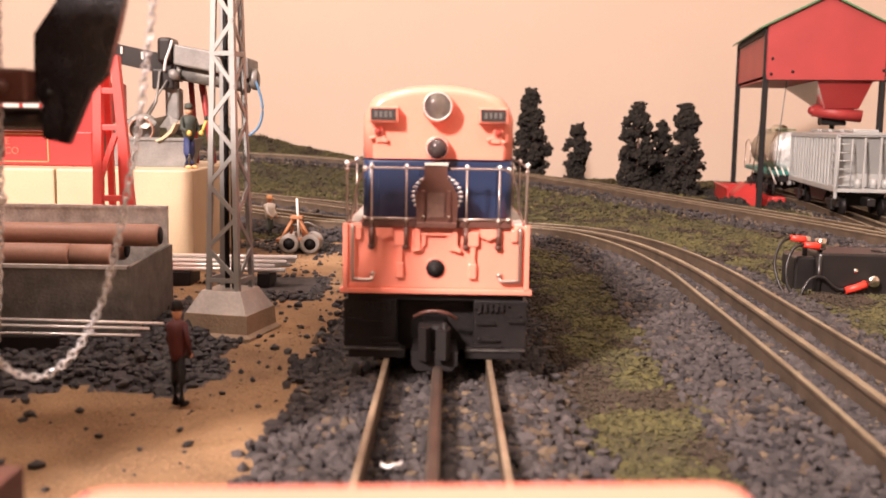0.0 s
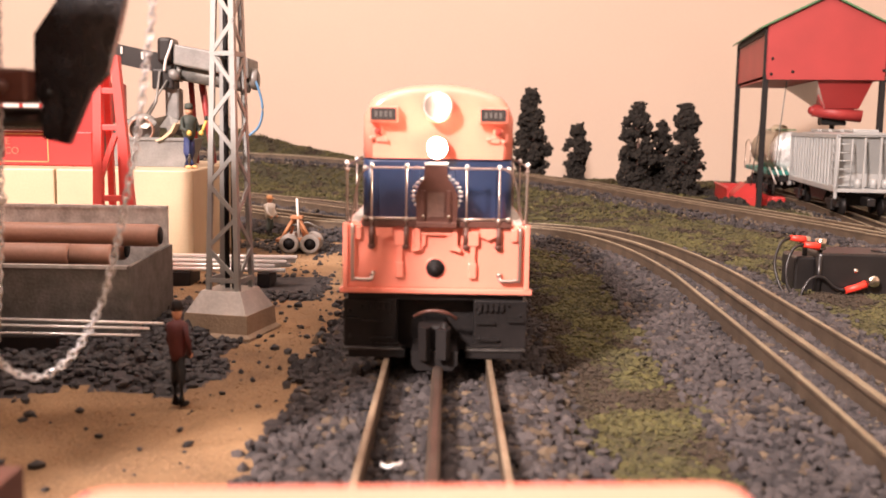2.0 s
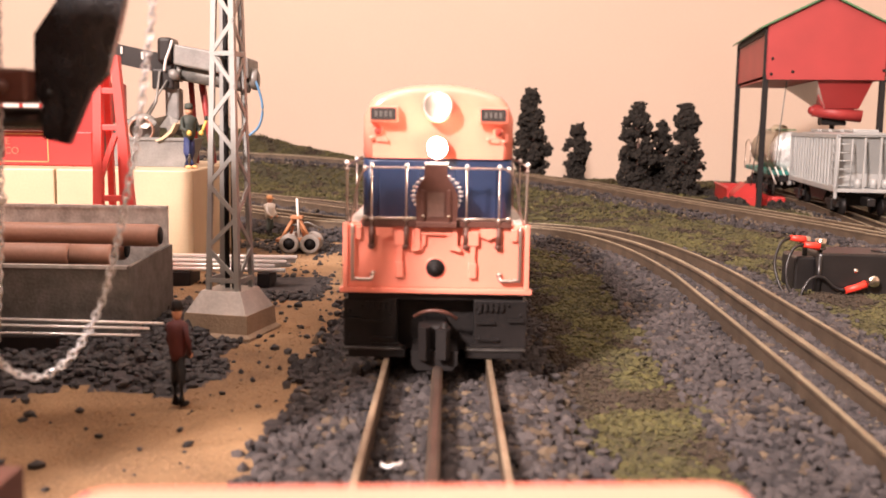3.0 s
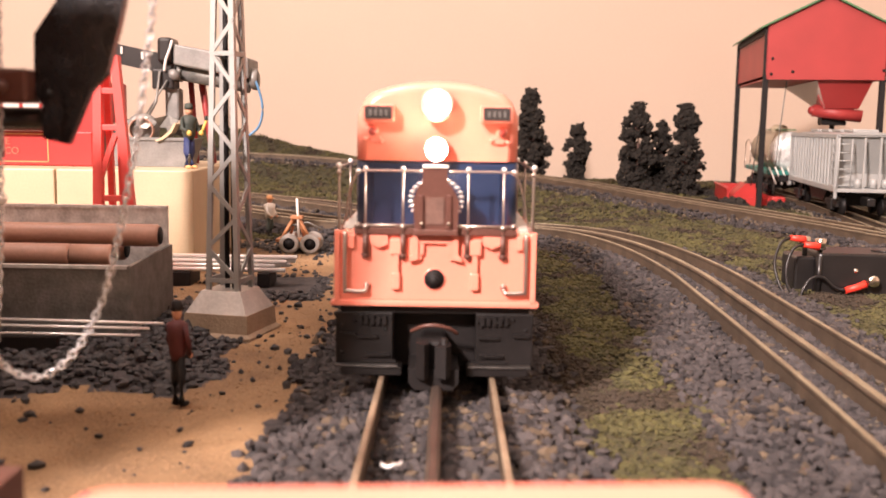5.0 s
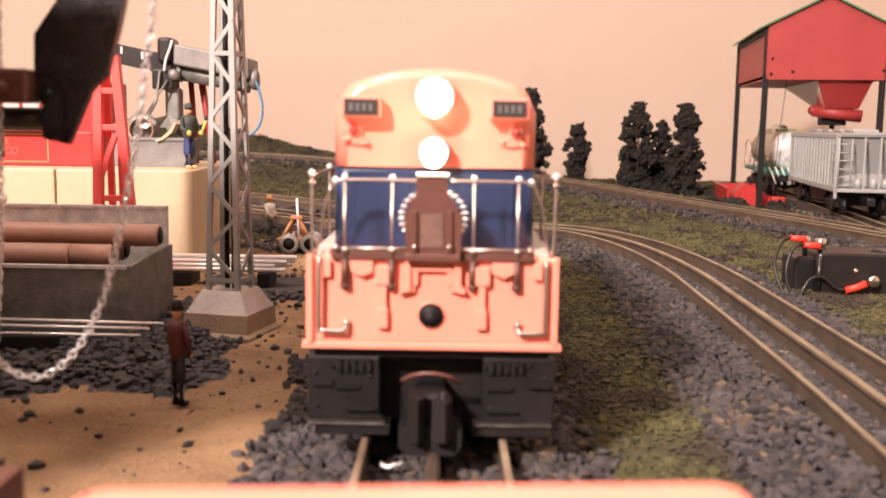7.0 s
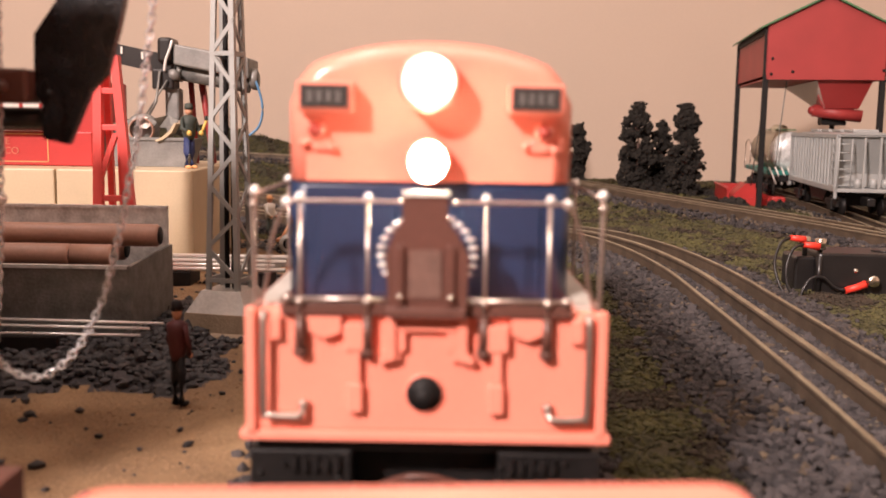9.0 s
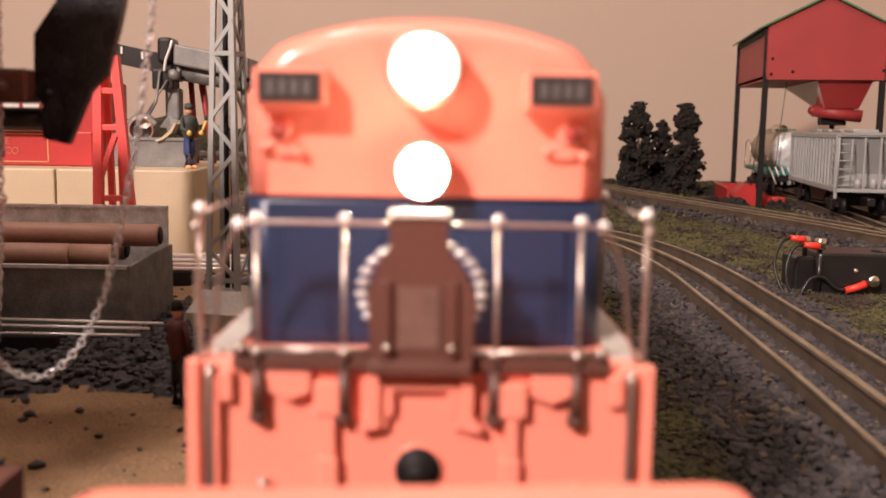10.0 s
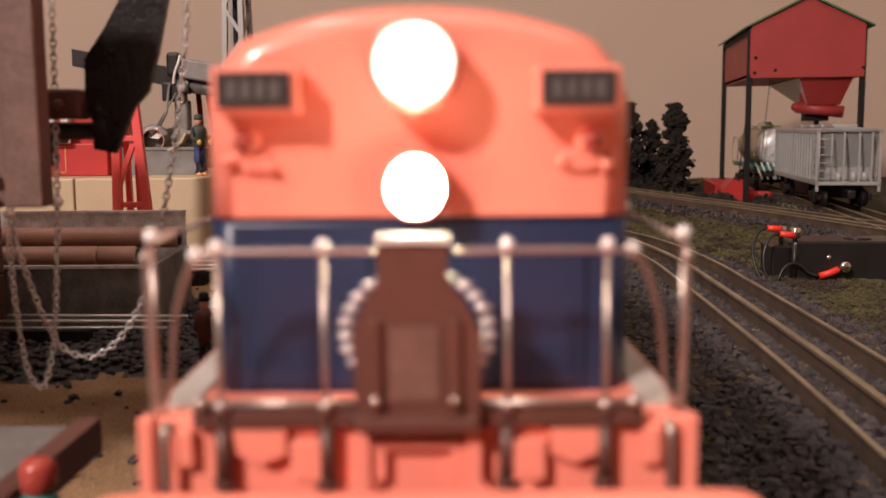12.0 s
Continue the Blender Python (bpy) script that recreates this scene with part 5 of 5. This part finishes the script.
        thing("silver_pipe", "bright silver pipe lying on the black pallets", "pipe", at(x1, y, GROUND_Z + 0.0080 + 0.0019 * level), k, "silver pipes")


# ---------------- right side: silo, wagons, box, trees ----------------
def along_spur(d, side=0.0, z=0.0):
    p = SPUR_AT + SPUR_DIR * d + Vector((SPUR_DIR.y, -SPUR_DIR.x, 0)) * side
    return at(p.x, p.y, z) @ pose(0, 0, 0, 0, 0, math.degrees(math.atan2(SPUR_DIR.y, SPUR_DIR.x)) - 90)


def build_silo():
    g = GROUND_Z
    silo = thing("loading_silo", "red tin loading silo with green roof on dark posts", "silo", along_spur(0.185, 0.0, g))
    W, D = 0.0545, 0.215
    zb, ze, zr = 0.117 - g, 0.169 - g, 0.196 - g
    k = Kit(REDTIN)
    k.prism([(-W, zb), (-W, ze), (0, zr), (W, ze), (W, zb)], 0.0, 0.0016)
    part("front_wall", k, silo, "red tin gable wall")
    k = Kit(REDTIN).prism([(-W, zb), (-W, ze), (0, zr), (W, ze), (W, zb)], D - 0.0016, D)
    part("back_wall", k, silo)
    for s in (-1, 1):
        k = Kit(REDTIN).box(s * W - 0.0008, s * W + 0.0008, 0.0018, D - 0.0018, zb + 0.004, ze)
        part("side_wall", k, silo, "recessed red side wall")
        k = Kit(GREENROOF)
        e = 0.008
        k.prism([(0, zr + 0.0005), (s * (W + e), ze - e * (zr - ze) / W + 0.0005), (s * (W + e), ze - e * (zr - ze) / W + 0.0022), (0, zr + 0.0024)], -0.004, D + 0.004)
        part("roof", k, silo, "green tin roof slope")
        for y in (0.0020, D - 0.0060):
            k = Kit(MATT_BLACK).box(s * W - 0.0030, s * W + 0.0022, y, y + 0.0060, 0.0, ze - 0.002, bevel=0.0004)
            part("post", k, silo, "dark steel post")
        k = Kit(MATT_BLACK).box(s * (W + 0.0014) - 0.0010, s * (W + 0.0014) + 0.0010, 0.0080, D - 0.0080, ze - 0.0075, ze - 0.0010)
        part("eave_angle", k, silo, "dark steel angle under the eave")
    for x, z in ((-W + 0.0045, 0.137 - g), (-W + 0.0040, 0.122 - g), (-W + 0.024, 0.1245 - g), (W - 0.001, 0.126 - g)):
        part("bolt", Kit(MATT_BLACK).ball((x, -0.0004, z), 0.0016, 0, (1, 0.6, 1), 2), silo)
    part("floor_plate", Kit(REDTIN).box(-W + 0.001, W - 0.001, 0.002, D - 0.002, zb, zb + 0.0016), silo)
    # hopper mouth
    k = Kit(REDTIN, WHITE)
    a, b = [(-0.006, 0.006), (0.046, 0.006), (0.046, 0.190), (-0.006, 0.190)], [(0.006, 0.022), (0.038, 0.022), (0.038, 0.062), (0.006, 0.062)]
    zt, zl = zb - 0.0005, 0.090 - g
    k.add([(x, y, zt) for x, y in a] + [(x, y, zl) for x, y in b], [(0, 1, 5, 4), (1, 2, 6, 5), (2, 3, 7, 6), (3, 2, 1, 0), (4, 5, 6, 7)], 0)
    k.add([(a[3][0], a[3][1], zt), (a[0][0], a[0][1], zt), (b[0][0], b[0][1], zl), (b[3][0], b[3][1], zl)], [(0, 1, 2, 3)], 1)
    part("hopper", k, silo, "red tapering hopper with one pale side")
    k = Kit(REDTIN)
    p = [Vector((a[0][0], a[0][1], zt)).lerp(Vector((b[0][0], b[0][1], zl)), 0.30).lerp(Vector((b[3][0], b[3][1], zl)), 0.25), Vector((b[0][0], b[0][1], zl)), Vector((b[3][0], b[3][1], zl))]
    out = Vector((-0.0012, 0, -0.0006))
    k.add([q + out for q in p] + [q + out * 0.2 for q in p], [(0, 1, 2), (5, 4, 3), (0, 3, 4, 1), (1, 4, 5, 2), (2, 5, 3, 0)])
    part("gusset", k, silo, "red gusset on the pale side")
    k = Kit(REDTIN).tube([(-0.004, 0.030, 0.0880 - g), (0.042, 0.026, 0.0825 - g)], 0.0062, n=18)
    k.ball((-0.004, 0.030, 0.0880 - g), 0.0060, 0, (0.8, 1, 0.8), 2)
    part("chute", k, silo, "red round chute")
    k = Kit(MATT_BLACK).box(0.006, 0.030, 0.034, 0.054, 0.0735 - g, 0.091 - g, bevel=0.001)
    part("chute_gate", k, silo)
    for x, y, x2, y2 in ((-W + 0.006, 0.03, -W + 0.004, 0.10), (-0.032, 0.02, -W + 0.020, 0.05)):
        part("cord", Kit(DARKSTEEL).tube([(x, y, zb), ((x + x2) / 2 - 0.001, (y + y2) / 2, zb * 0.55), (x2, y2, 0.012)], 0.0006), silo, "thin hanging cord")
    # red tray at the foot of the posts
    tray = thing("red_tray", "open red plastic tray at the foot of the silo", "tray", along_spur(0.27, -0.062, g))
    k = Kit(RED)
    k.box(-0.020, 0.022, -0.055, 0.055, 0.0, 0.002)
    k.box(-0.021, -0.019, -0.055, 0.055, 0.0, 0.0175)
    k.box(0.021, 0.023, -0.055, 0.020, 0.0, 0.0110)
    k.box(-0.021, 0.023, 0.054, 0.056, 0.0, 0.0180)
    k.box(-0.021, 0.023, -0.057, -0.055, 0.0, 0.0090)
    k.box(-0.0225, -0.0185, -0.056, 0.057, 0.0168, 0.0190, bevel=0.0004)
    part("tray_body", k, tray)
    k = Kit(RED)
    k.prism([(-0.016, 0.002), (0.020, 0.002), (0.014, 0.016), (0.002, 0.022), (-0.008, 0.012)], -0.02, 0.02)
    part("scoop", k, tray, "red scoop")
    part("motor_cover", Kit(RED).box(0.020, 0.034, -0.075, -0.060, 0.0, 0.0120, bevel=0.002), tray)


def bogie(parent, y):
    k = Kit(TRUCK)
    for s in (-1, 1):
        k.box(s * 0.0200 - 0.0016, s * 0.0200 + 0.0016, y - 0.022, y + 0.022, 0.0060, 0.0120, bevel=0.001)
        k.box(s * 0.0205 - 0.0022, s * 0.0205 + 0.0022, y - 0.007, y + 0.007, 0.0030, 0.0130, bevel=0.001)
    k.box(-0.019, 0.019, y - 0.005, y + 0.005, 0.0070, 0.0175)
    bogie_part = part("bogie", k, parent)
    for dy in (-0.014, 0.014):
        for s in (-1, 1):
            k = Kit(TRUCK)
            k.lathe([(0.003, -0.0020), (0.0078, -0.0020), (0.0086, -0.0012), (0.0076, 0.0), (0.0074, 0.0026), (0.003, 0.0020)], 0, 22, at(s * 0.0155, y + dy, 0.0078) @ pose(0, 0, 0, 0, s * 90, 0))
            part("wheel", k, bogie_part)


def build_hopper_car():
    car = thing("hopper_wagon", "silver-grey ribbed toy hopper wagon with end ladders", "wagon", along_spur(0.0, 0.0, 0))
    W, L, z0, z1 = 0.0245, 0.200, 0.0215, 0.0650
    k = Kit(SILVER)
    k.box(-W, W, 0.022, L - 0.022, z0 + 0.001, z1, bevel=0.0006)
    k.prism([(0.006, z1), (0.022, z1), (0.022, z0 + 0.012)], -W, W, "x")
    k.box(-W, W, 0.0040, 0.022, z1 - 0.0016, z1, bevel=0.0003)
    k.box(-W, W, L - 0.022, L - 0.004, z1 - 0.0016, z1, bevel=0.0003)
    part("body", k, car)
    k = Kit(SILVER)
    k.prism([(-W - 0.0010, z1), (0, z1 + 0.0030), (W + 0.0010, z1)], 0.003, L - 0.003)
    part("roof", k, car)
    for i in range(4):
        part("hatch", Kit(SILVER).box(-0.010, 0.010, 0.018 + i * 0.045, 0.050 + i * 0.045, z1 + 0.0022, z1 + 0.0045, bevel=0.0006), car)
    for s in (-1, 1):
        for i in range(17):
            y = 0.003 + i * (L - 0.006) / 16
            part("rib", Kit(SILVER).box(s * W - (0.0016 if s < 0 else 0), s * W + (0.0016 if s > 0 else 0), y - 0.0011, y + 0.0011, z0, z1, bevel=0.0002), car)
        part("sill", Kit(SILVER).box(s * (W + 0.0002) - 0.0012, s * (W + 0.0002) + 0.0012, 0.0, L, z0 - 0.0022, z0 + 0.0022, bevel=0.0003), car)
        part("top_chord", Kit(SILVER).box(s * (W + 0.0002) - 0.0012, s * (W + 0.0002) + 0.0012, 0.0, L, z1 - 0.0026, z1 + 0.0004, bevel=0.0003), car)
        for y in (0.0, L - 0.002):
            part("corner_post", Kit(SILVER).box(s * W - 0.0012, s * W + 0.0012, y, y + 0.0022, z0 - 0.0075, z1, bevel=0.0002), car)
    for y in (0.0006, L - 0.0006):
        k = Kit(SILVER)
        for i in range(6):
            z = z0 + 0.003 + i * 0.0066
            k.rod((-W + 0.0008, y - 0.0012, z), (-W + 0.0105, y - 0.0012, z), 0.0005, n=6)
        k.rod((-W + 0.0105, y - 0.0012, z0), (-W + 0.0105, y - 0.0012, z1 - 0.003), 0.0006, n=6)
        k.rod((-W + 0.0008, y - 0.0012, z0), (-W + 0.0008, y - 0.0012, z1 - 0.003), 0.0006, n=6)
        part("ladder", k, car)
        for x in (-0.004, 0.008, 0.018):
            part("stanchion", Kit(SILVER).box(x - 0.0007, x + 0.0007, y - 0.0007, y + 0.0007, z0, z1 - 0.002), car)
    k = Kit(SILVER)
    for i in range(6):
        k.rod((-W - 0.0022, 0.0016, z0 + 0.003 + i * 0.0066), (-W - 0.0022, 0.0105, z0 + 0.003 + i * 0.0066), 0.0005, n=6)
    part("ladder", k, car)
    part("platform_end", Kit(SILVER).box(-W, W, -0.001, 0.022, z0 - 0.0022, z0 + 0.0006, bevel=0.0003), car)
    part("platform_end", Kit(SILVER).box(-W, W, L - 0.022, L, z0 - 0.0022, z0 + 0.0006, bevel=0.0003), car)
    for x in (-0.006, 0.006, 0.015):
        part("air_tank", Kit(SILVER).lathe([(0.0015, 0.0), (0.0030, 0.0006), (0.0030, 0.007), (0.0015, 0.0076)], 0, 14, at(x, 0.009, z0 + 0.0006)), car)
    k = Kit(TRUCK).box(-0.010, 0.010, 0.01, L - 0.01, 0.0160, z0 - 0.0006)
    k.prism([(0.055, z0), (0.145, z0), (0.125, 0.008), (0.075, 0.008)], -0.018, 0.018, "x")
    part("underframe", k, car, "black underframe and chutes")
    part("coupler", Kit(BLACK).box(-0.003, 0.003, -0.014, 0.01, 0.009, 0.0155, bevel=0.001), car)
    bogie(car, 0.030)
    bogie(car, L - 0.030)
    tank = thing("tank_wagon", "beige toy tank wagon with bright end and teal band", "wagon", along_spur(0.225, -0.019, 0.0005))
    L = 0.170
    k = Kit(BEIGE, CHROME, TEAL)
    m = at(0, 0.010, 0.046) @ ALONG_Y
    k.lathe([(0.0200, 0.008), (0.0205, 0.02), (0.0205, 0.140), (0.018, 0.146), (0.008, 0.150)], 0, 28, m)
    part("barrel", k, tank)
    part("end_cap", Kit(GALV).lathe([(0.006, 0.0), (0.014, 0.0015), (0.0190, 0.0055), (0.0203, 0.009)], 0, 28, m), tank, "pale shining domed end")
    part("band", Kit(TEAL).box(-0.0225, 0.0225, 0.004, L, 0.0215, 0.0262, bevel=0.0006), tank, "teal side sill")
    part("dome", Kit(BEIGE).lathe([(0.009, 0.060), (0.009, 0.070), (0.006, 0.073)], 0, 20, at(0, 0.085, 0)), tank)
    k = Kit(GREENROOF).box(-0.006, 0.006, 0.02, 0.15, 0.0672, 0.0685)
    part("walkway", k, tank, "green roof walkway")
    k = Kit(WHITE)
    for i in range(4):
        x0 = -0.022 + i * 0.006
        k.tube([(x0, 0.002, 0.030), (x0 + 0.008, 0.002, 0.012)], 0.0009, n=6)
    part("hazard_bars", k, tank, "white slanting bars")
    k = Kit(WIRE).tube([(-0.0235, 0.004, 0.022), (-0.0235, 0.004, 0.040), (-0.0235, 0.030, 0.040), (-0.0235, 0.030, 0.022)], 0.0005)
    k.tube([(-0.0235, 0.130, 0.022), (-0.0235, 0.130, 0.052), (-0.0235, 0.168, 0.052), (-0.0235, 0.168, 0.022)], 0.0005)
    part("handrail", k, tank)
    part("underframe", Kit(TRUCK).box(-0.012, 0.012, 0.0, L, 0.0150, 0.0215), tank)
    bogie(tank, 0.030)
    bogie(tank, L - 0.030)


def build_switch_box():
    g = -0.0125
    box = thing("terminal_box", "glossy black box with brass posts and red wire lugs", "switch machine", at(0.196, 0.470, g) @ pose(0, 0, 0, 0, 0, -4))
    k = Kit(BLACK).box(-0.0140, 0.0420, 0.0, 0.030, 0.0, 0.0222, bevel=0.0012)
    k.box(-0.0235, -0.0135, 0.006, 0.030, 0.0, 0.0195, bevel=0.0012)
    part("case", k, box)
    k = Kit(BLACK).tube([(-0.0138, -0.0006, 0.001), (-0.0138, -0.0006, 0.021)], 0.0013, n=10)
    part("corner_pillar", k, box)
    k = Kit(BLACK).lathe([(0.0070, 0.0), (0.0070, 0.0006), (0.0055, 0.0009)], 0, 24, at(0.022, 0.014, 0.0222))
    part("raised_rim", k, box)
    for x, y in ((-0.0125, 0.004), (-0.0175, 0.012)):
        k = Kit(STEEL)
        k.lathe([(0.0012, 0.019), (0.0012, 0.0235), (0.0026, 0.0236), (0.0026, 0.0285), (0.0020, 0.0290)], 0, 20, at(x, y, 0))
        part("binding_post", k, box, "shiny knurled metal post")
    for a, b in (((-0.0140, 0.001, 0.0252), (-0.0215, 0.000, 0.0262)), ((-0.0185, 0.009, 0.0275), (-0.0258, 0.008, 0.0285))):
        part("lug", Kit(REDLUG).tube([a, tuple((p + q) / 2 for p, q in zip(a, b)), b], 0.0019, n=12, r2=0.0013), box, "red wire lug")
    part("lug", Kit(REDLUG).tube([(0.0075, -0.003, 0.0082), (0.0035, -0.0034, 0.0066), (-0.0020, -0.0036, 0.0050)], 0.0019, n=12, r2=0.0016), box, "red wire lug")
    k = Kit(STEEL).lathe([(0.0012, 0.0), (0.0012, 0.003), (0.0028, 0.0032), (0.0028, 0.0055), (0.0018, 0.006)], 0, 18, at(0.0105, 0.0, 0.0098) @ pose(0, 0, 0, 90, 0, 0))
    k.box(0.0065, 0.0145, -0.0015, -0.0006, 0.0085, 0.0100)
    part("binding_post", k, box, "shiny knurled metal post")
    part("screw", Kit(STEEL).ball((0.0035, -0.0002, 0.0140), 0.0013, 0, (1, .5, 1), 2), box)
    part("wire", Kit(BLACK).tube([(-0.0020, -0.0036, 0.0050), (-0.0070, -0.0030, 0.0062), (-0.0130, -0.0040, 0.0110), (-0.0185, -0.0050, 0.0105), (-0.0220, -0.0060, 0.0060), (-0.0235, -0.0065, 0.0015)], 0.0008), box, "black wire")
    part("wire", Kit(BLACK).tube([(-0.0215, 0.000, 0.0262), (-0.0265, -0.002, 0.0245), (-0.0300, -0.004, 0.0170), (-0.0300, -0.006, 0.0080), (-0.0270, -0.008, 0.0020)], 0.0007), box, "black wire")
    part("wire", Kit(BLACK).tube([(-0.0258, 0.008, 0.0285), (-0.0310, 0.005, 0.0260), (-0.0345, 0.001, 0.0170), (-0.0330, -0.004, 0.0070), (-0.0300, -0.008, 0.0020)], 0.0007), box, "black wire")


def build_tree(x, y, h, width, seed, label):
    z = ground_height(x, y)
    tree = thing("cypress_tree", label, "tree", at(x, y, z - 0.001), group="trees along the wall")
    k = Kit(DARK_BROWN).tube([(0, 0, 0), (0.0005, 0, h * .5), (0, 0, h * .93)], h * .022, n=8, r2=h * .006)
    rng = random.Random(seed)
    for i in range(9):
        a, zz = rng.uniform(0, 6.28), h * rng.uniform(0.12, 0.8)
        k.tube([(0, 0, zz), (math.cos(a) * width * .5, math.sin(a) * width * .5, zz + h * .06)], h * .008, n=5, r2=h * .003)
    part("trunk", k, tree)
    nr = np.random.default_rng(seed)
    v, f = ico()
    spots = []
    for i in range(150):
        u = nr.uniform(0, 1)
        env = 2.0 * width * (0.30 + 0.75 * math.sin(math.pi * min(1, (u * 0.86 + 0.20))) ** 0.7) * (0.75 + 0.5 * noise.noise(Vector((u * 6, seed * 3.1, 0))))
        a, r = nr.uniform(0, 6.28), env * nr.uniform(0.2, 0.75)
        c = np.array([math.cos(a) * r, math.sin(a) * r, h * (0.05 + 0.90 * u)])
        for j in range(18):
            d = nr.normal(size=3)
            d /= np.linalg.norm(d)
            spots.append((*(c + d * width * 0.30 * nr.uniform(0.4, 1.0)), width * nr.uniform(0.06, 0.15)))
    s = np.array(spots)
    n = len(s)
    pts = v[None] * s[:, 3][:, None, None] * (1 + 0.4 * nr.uniform(-1, 1, (n, len(v), 1))) + s[:, None, :3]
    me = bpy.data.meshes.new("crown")
    me.from_pydata(pts.reshape(-1, 3).tolist(), [], (f[None] + (np.arange(n) * len(v))[:, None, None]).reshape(-1, 3).tolist())
    me.materials.append(FOLIAGE)
    me.update()
    ob = new("crown", me)
    ob.parent = tree


def build_bush(x, y, r, seed):
    nr = np.random.default_rng(seed)
    z = ground_height(x, y)
    spots = []
    for j in range(70):
        d = nr.normal(size=3)
        d /= np.linalg.norm(d)
        d[2] = abs(d[2]) * 0.8
        spots.append((x + d[0] * r * 1.3, y + d[1] * r, z + d[2] * r * nr.uniform(0.3, 1), r * nr.uniform(0.18, 0.40)))
    ob = scatter("low_bush", "low dark green foam bush near the wall", "bush", FOLIAGE, spots, nr)
    ob["kind"] = ""
    ob["group"] = "bushes along the wall"


# ---------------- build ----------------
build_room()
build_ground()
locomotive, lamp_parts, loco_wheels = build_locomotive()
carrier, car_wheels = build_carrier()
build_bin()
build_platform()
build_mast()
build_crane()
build_silo()
build_hopper_car()
build_switch_box()
build_cart()
for tx, ty, th, tw, ts, tl in ((0.231, 1.19, 0.112, 0.019, 1, "tall dark green foam cypress tree"), (0.264, 1.21, 0.090, 0.014, 2, "slim dark green foam cypress tree"),
                               (0.279, 1.15, 0.110, 0.018, 3, "tall dark green foam cypress tree"), (0.165, 1.24, 0.083, 0.015, 4, "short dark green foam cypress tree"),
                               (0.108, 1.27, 0.121, 0.021, 5, "tall broad dark foam cypress tree")):
    build_tree(tx, ty, th, tw, ts, tl)
for i, (bx, by, br) in enumerate(((0.205, 1.20, 0.012), (0.240, 1.19, 0.014), (0.268, 1.19, 0.014), (0.298, 1.17, 0.013), (0.150, 1.24, 0.010), (0.178, 1.23, 0.009), (0.128, 1.27, 0.009),
                                  (0.312, 1.16, 0.010), (0.292, 1.00, 0.012), (0.283, 1.03, 0.011), (0.335, 0.98, 0.011), (0.345, 0.99, 0.010), (-0.10, 1.36, 0.008))):
    build_bush(bx, by, br, 20 + i)
build_loose()
clip = Kit(CHROME).tube([(-0.0034, 0.001, 0.0006), (-0.0030, -0.0008, 0.0012), (-0.0012, -0.0020, 0.0010), (0.0010, -0.0018, 0.0016), (0.0030, -0.0004, 0.0012), (0.0036, 0.0012, 0.0014)], 0.0006)
clip.v = [(x * 0.62, y * 0.8, z * 0.7) for x, y, z in clip.v]
thing("metal_clip", "small bright bent metal clip lying between the rails", "clip", at(-0.0082, 0.2035, -0.0048), clip)
build_track("track_main", MAIN, "three-rail model railway track in ballast", head=RAILWORN, centre=RAILDARK, half=0.0150)
build_track("track_side", SIDE, "curving three-rail model railway track in ballast", tie_lift=0.0003)
build_track("track_far", FAR, "three-rail model railway track along the wall", 0.02, bed=True)
build_track("track_spur", SPUR, "three-rail siding track under the silo", 0.02)

APPROACH = [(0.0, 0.2830), (3.2, 0.2830), (3.8, 0.2800), (4.3, 0.2740), (5.0, 0.2617), (5.5, 0.2475), (6.0, 0.2345), (6.5, 0.2236), (7.0, 0.2081), (8.0, 0.1770), (9.0, 0.1445),
            (9.5, 0.1283), (10.0, 0.1113), (10.5, 0.0935), (10.65, 0.0895), (11.0, 0.0825), (11.5, 0.0722), (12.0, 0.0618)]


# the rails climb a little towards the camera
LIFT = [(0.0, 0.0), (5.0, 0.0002), (6.5, 0.0006), (9.0, 0.0012), (10.0, 0.0013), (12.0, 0.0012)]


def between(rows, t):
    for (a, u), (b, v) in zip(rows, rows[1:]):
        if a <= t <= b:
            return u + (v - u) * (t - a) / (b - a)


def lift(t):
    return between(LIFT, t)


def front(t):
    return between(APPROACH, t)


def motions():
    walk(locomotive, [(t, at(0, y, lift(t))) for t, y in APPROACH])
    walk(carrier, [(t, at(x - 0.0014, y, 0) @ pose(0, 0, 0, 0, -(roll + 0.55), yaw)) for t, x, y, z, pitch, yaw, roll in RIDE])
    for wheel, centre in loco_wheels:
        walk(wheel, [(0.25 * i, at(*centre) @ pose(0, 0, 0, math.degrees((0.283 - front(0.25 * i)) / 0.0098))) for i in range(49)])
    for wheel, centre in car_wheels:
        walk(wheel, [(t, at(*centre) @ pose(0, 0, 0, math.degrees(-y / 0.0098))) for t, x, y, z, pitch, yaw, roll in RIDE])
    upper, lower = lamp_parts
    # the upper lamp sweeps its bright face past the lens about once a second, first at 0.82 s
    rows = [(0.0, -180), (0.40, -172), (0.56, -165)]
    for i in range(12):
        peak, turn = 0.82 + 1.0175 * i, 360 * i
        rows += [(peak - 0.16, turn - 115), (peak - 0.08, turn - 50), (peak, turn), (peak + 0.08, turn + 50), (peak + 0.16, turn + 115), (peak + 0.26, turn + 165), (peak + 0.51, turn + 180), (peak + 0.7575, turn + 195)]
    rows = [r for r in rows if r[0] < 11.99] + [(12.0, 360 * 11)]
    walk(upper[0], [(t, Matrix.Translation(upper[1]) @ pose(0, 0, 0, 0, 0, a - 90)) for t, a in rows])
    # the lower lamp swings forward soon after the start and stays
    walk(lower[0], [(t, Matrix.Translation(lower[1]) @ pose(0, 0, 0, 0, 0, a)) for t, a in ((0.0, 90), (0.267, 90), (0.3, 40), (0.333, -10), (0.367, -60), (0.4, -90), (12.0, -90))])


motions()
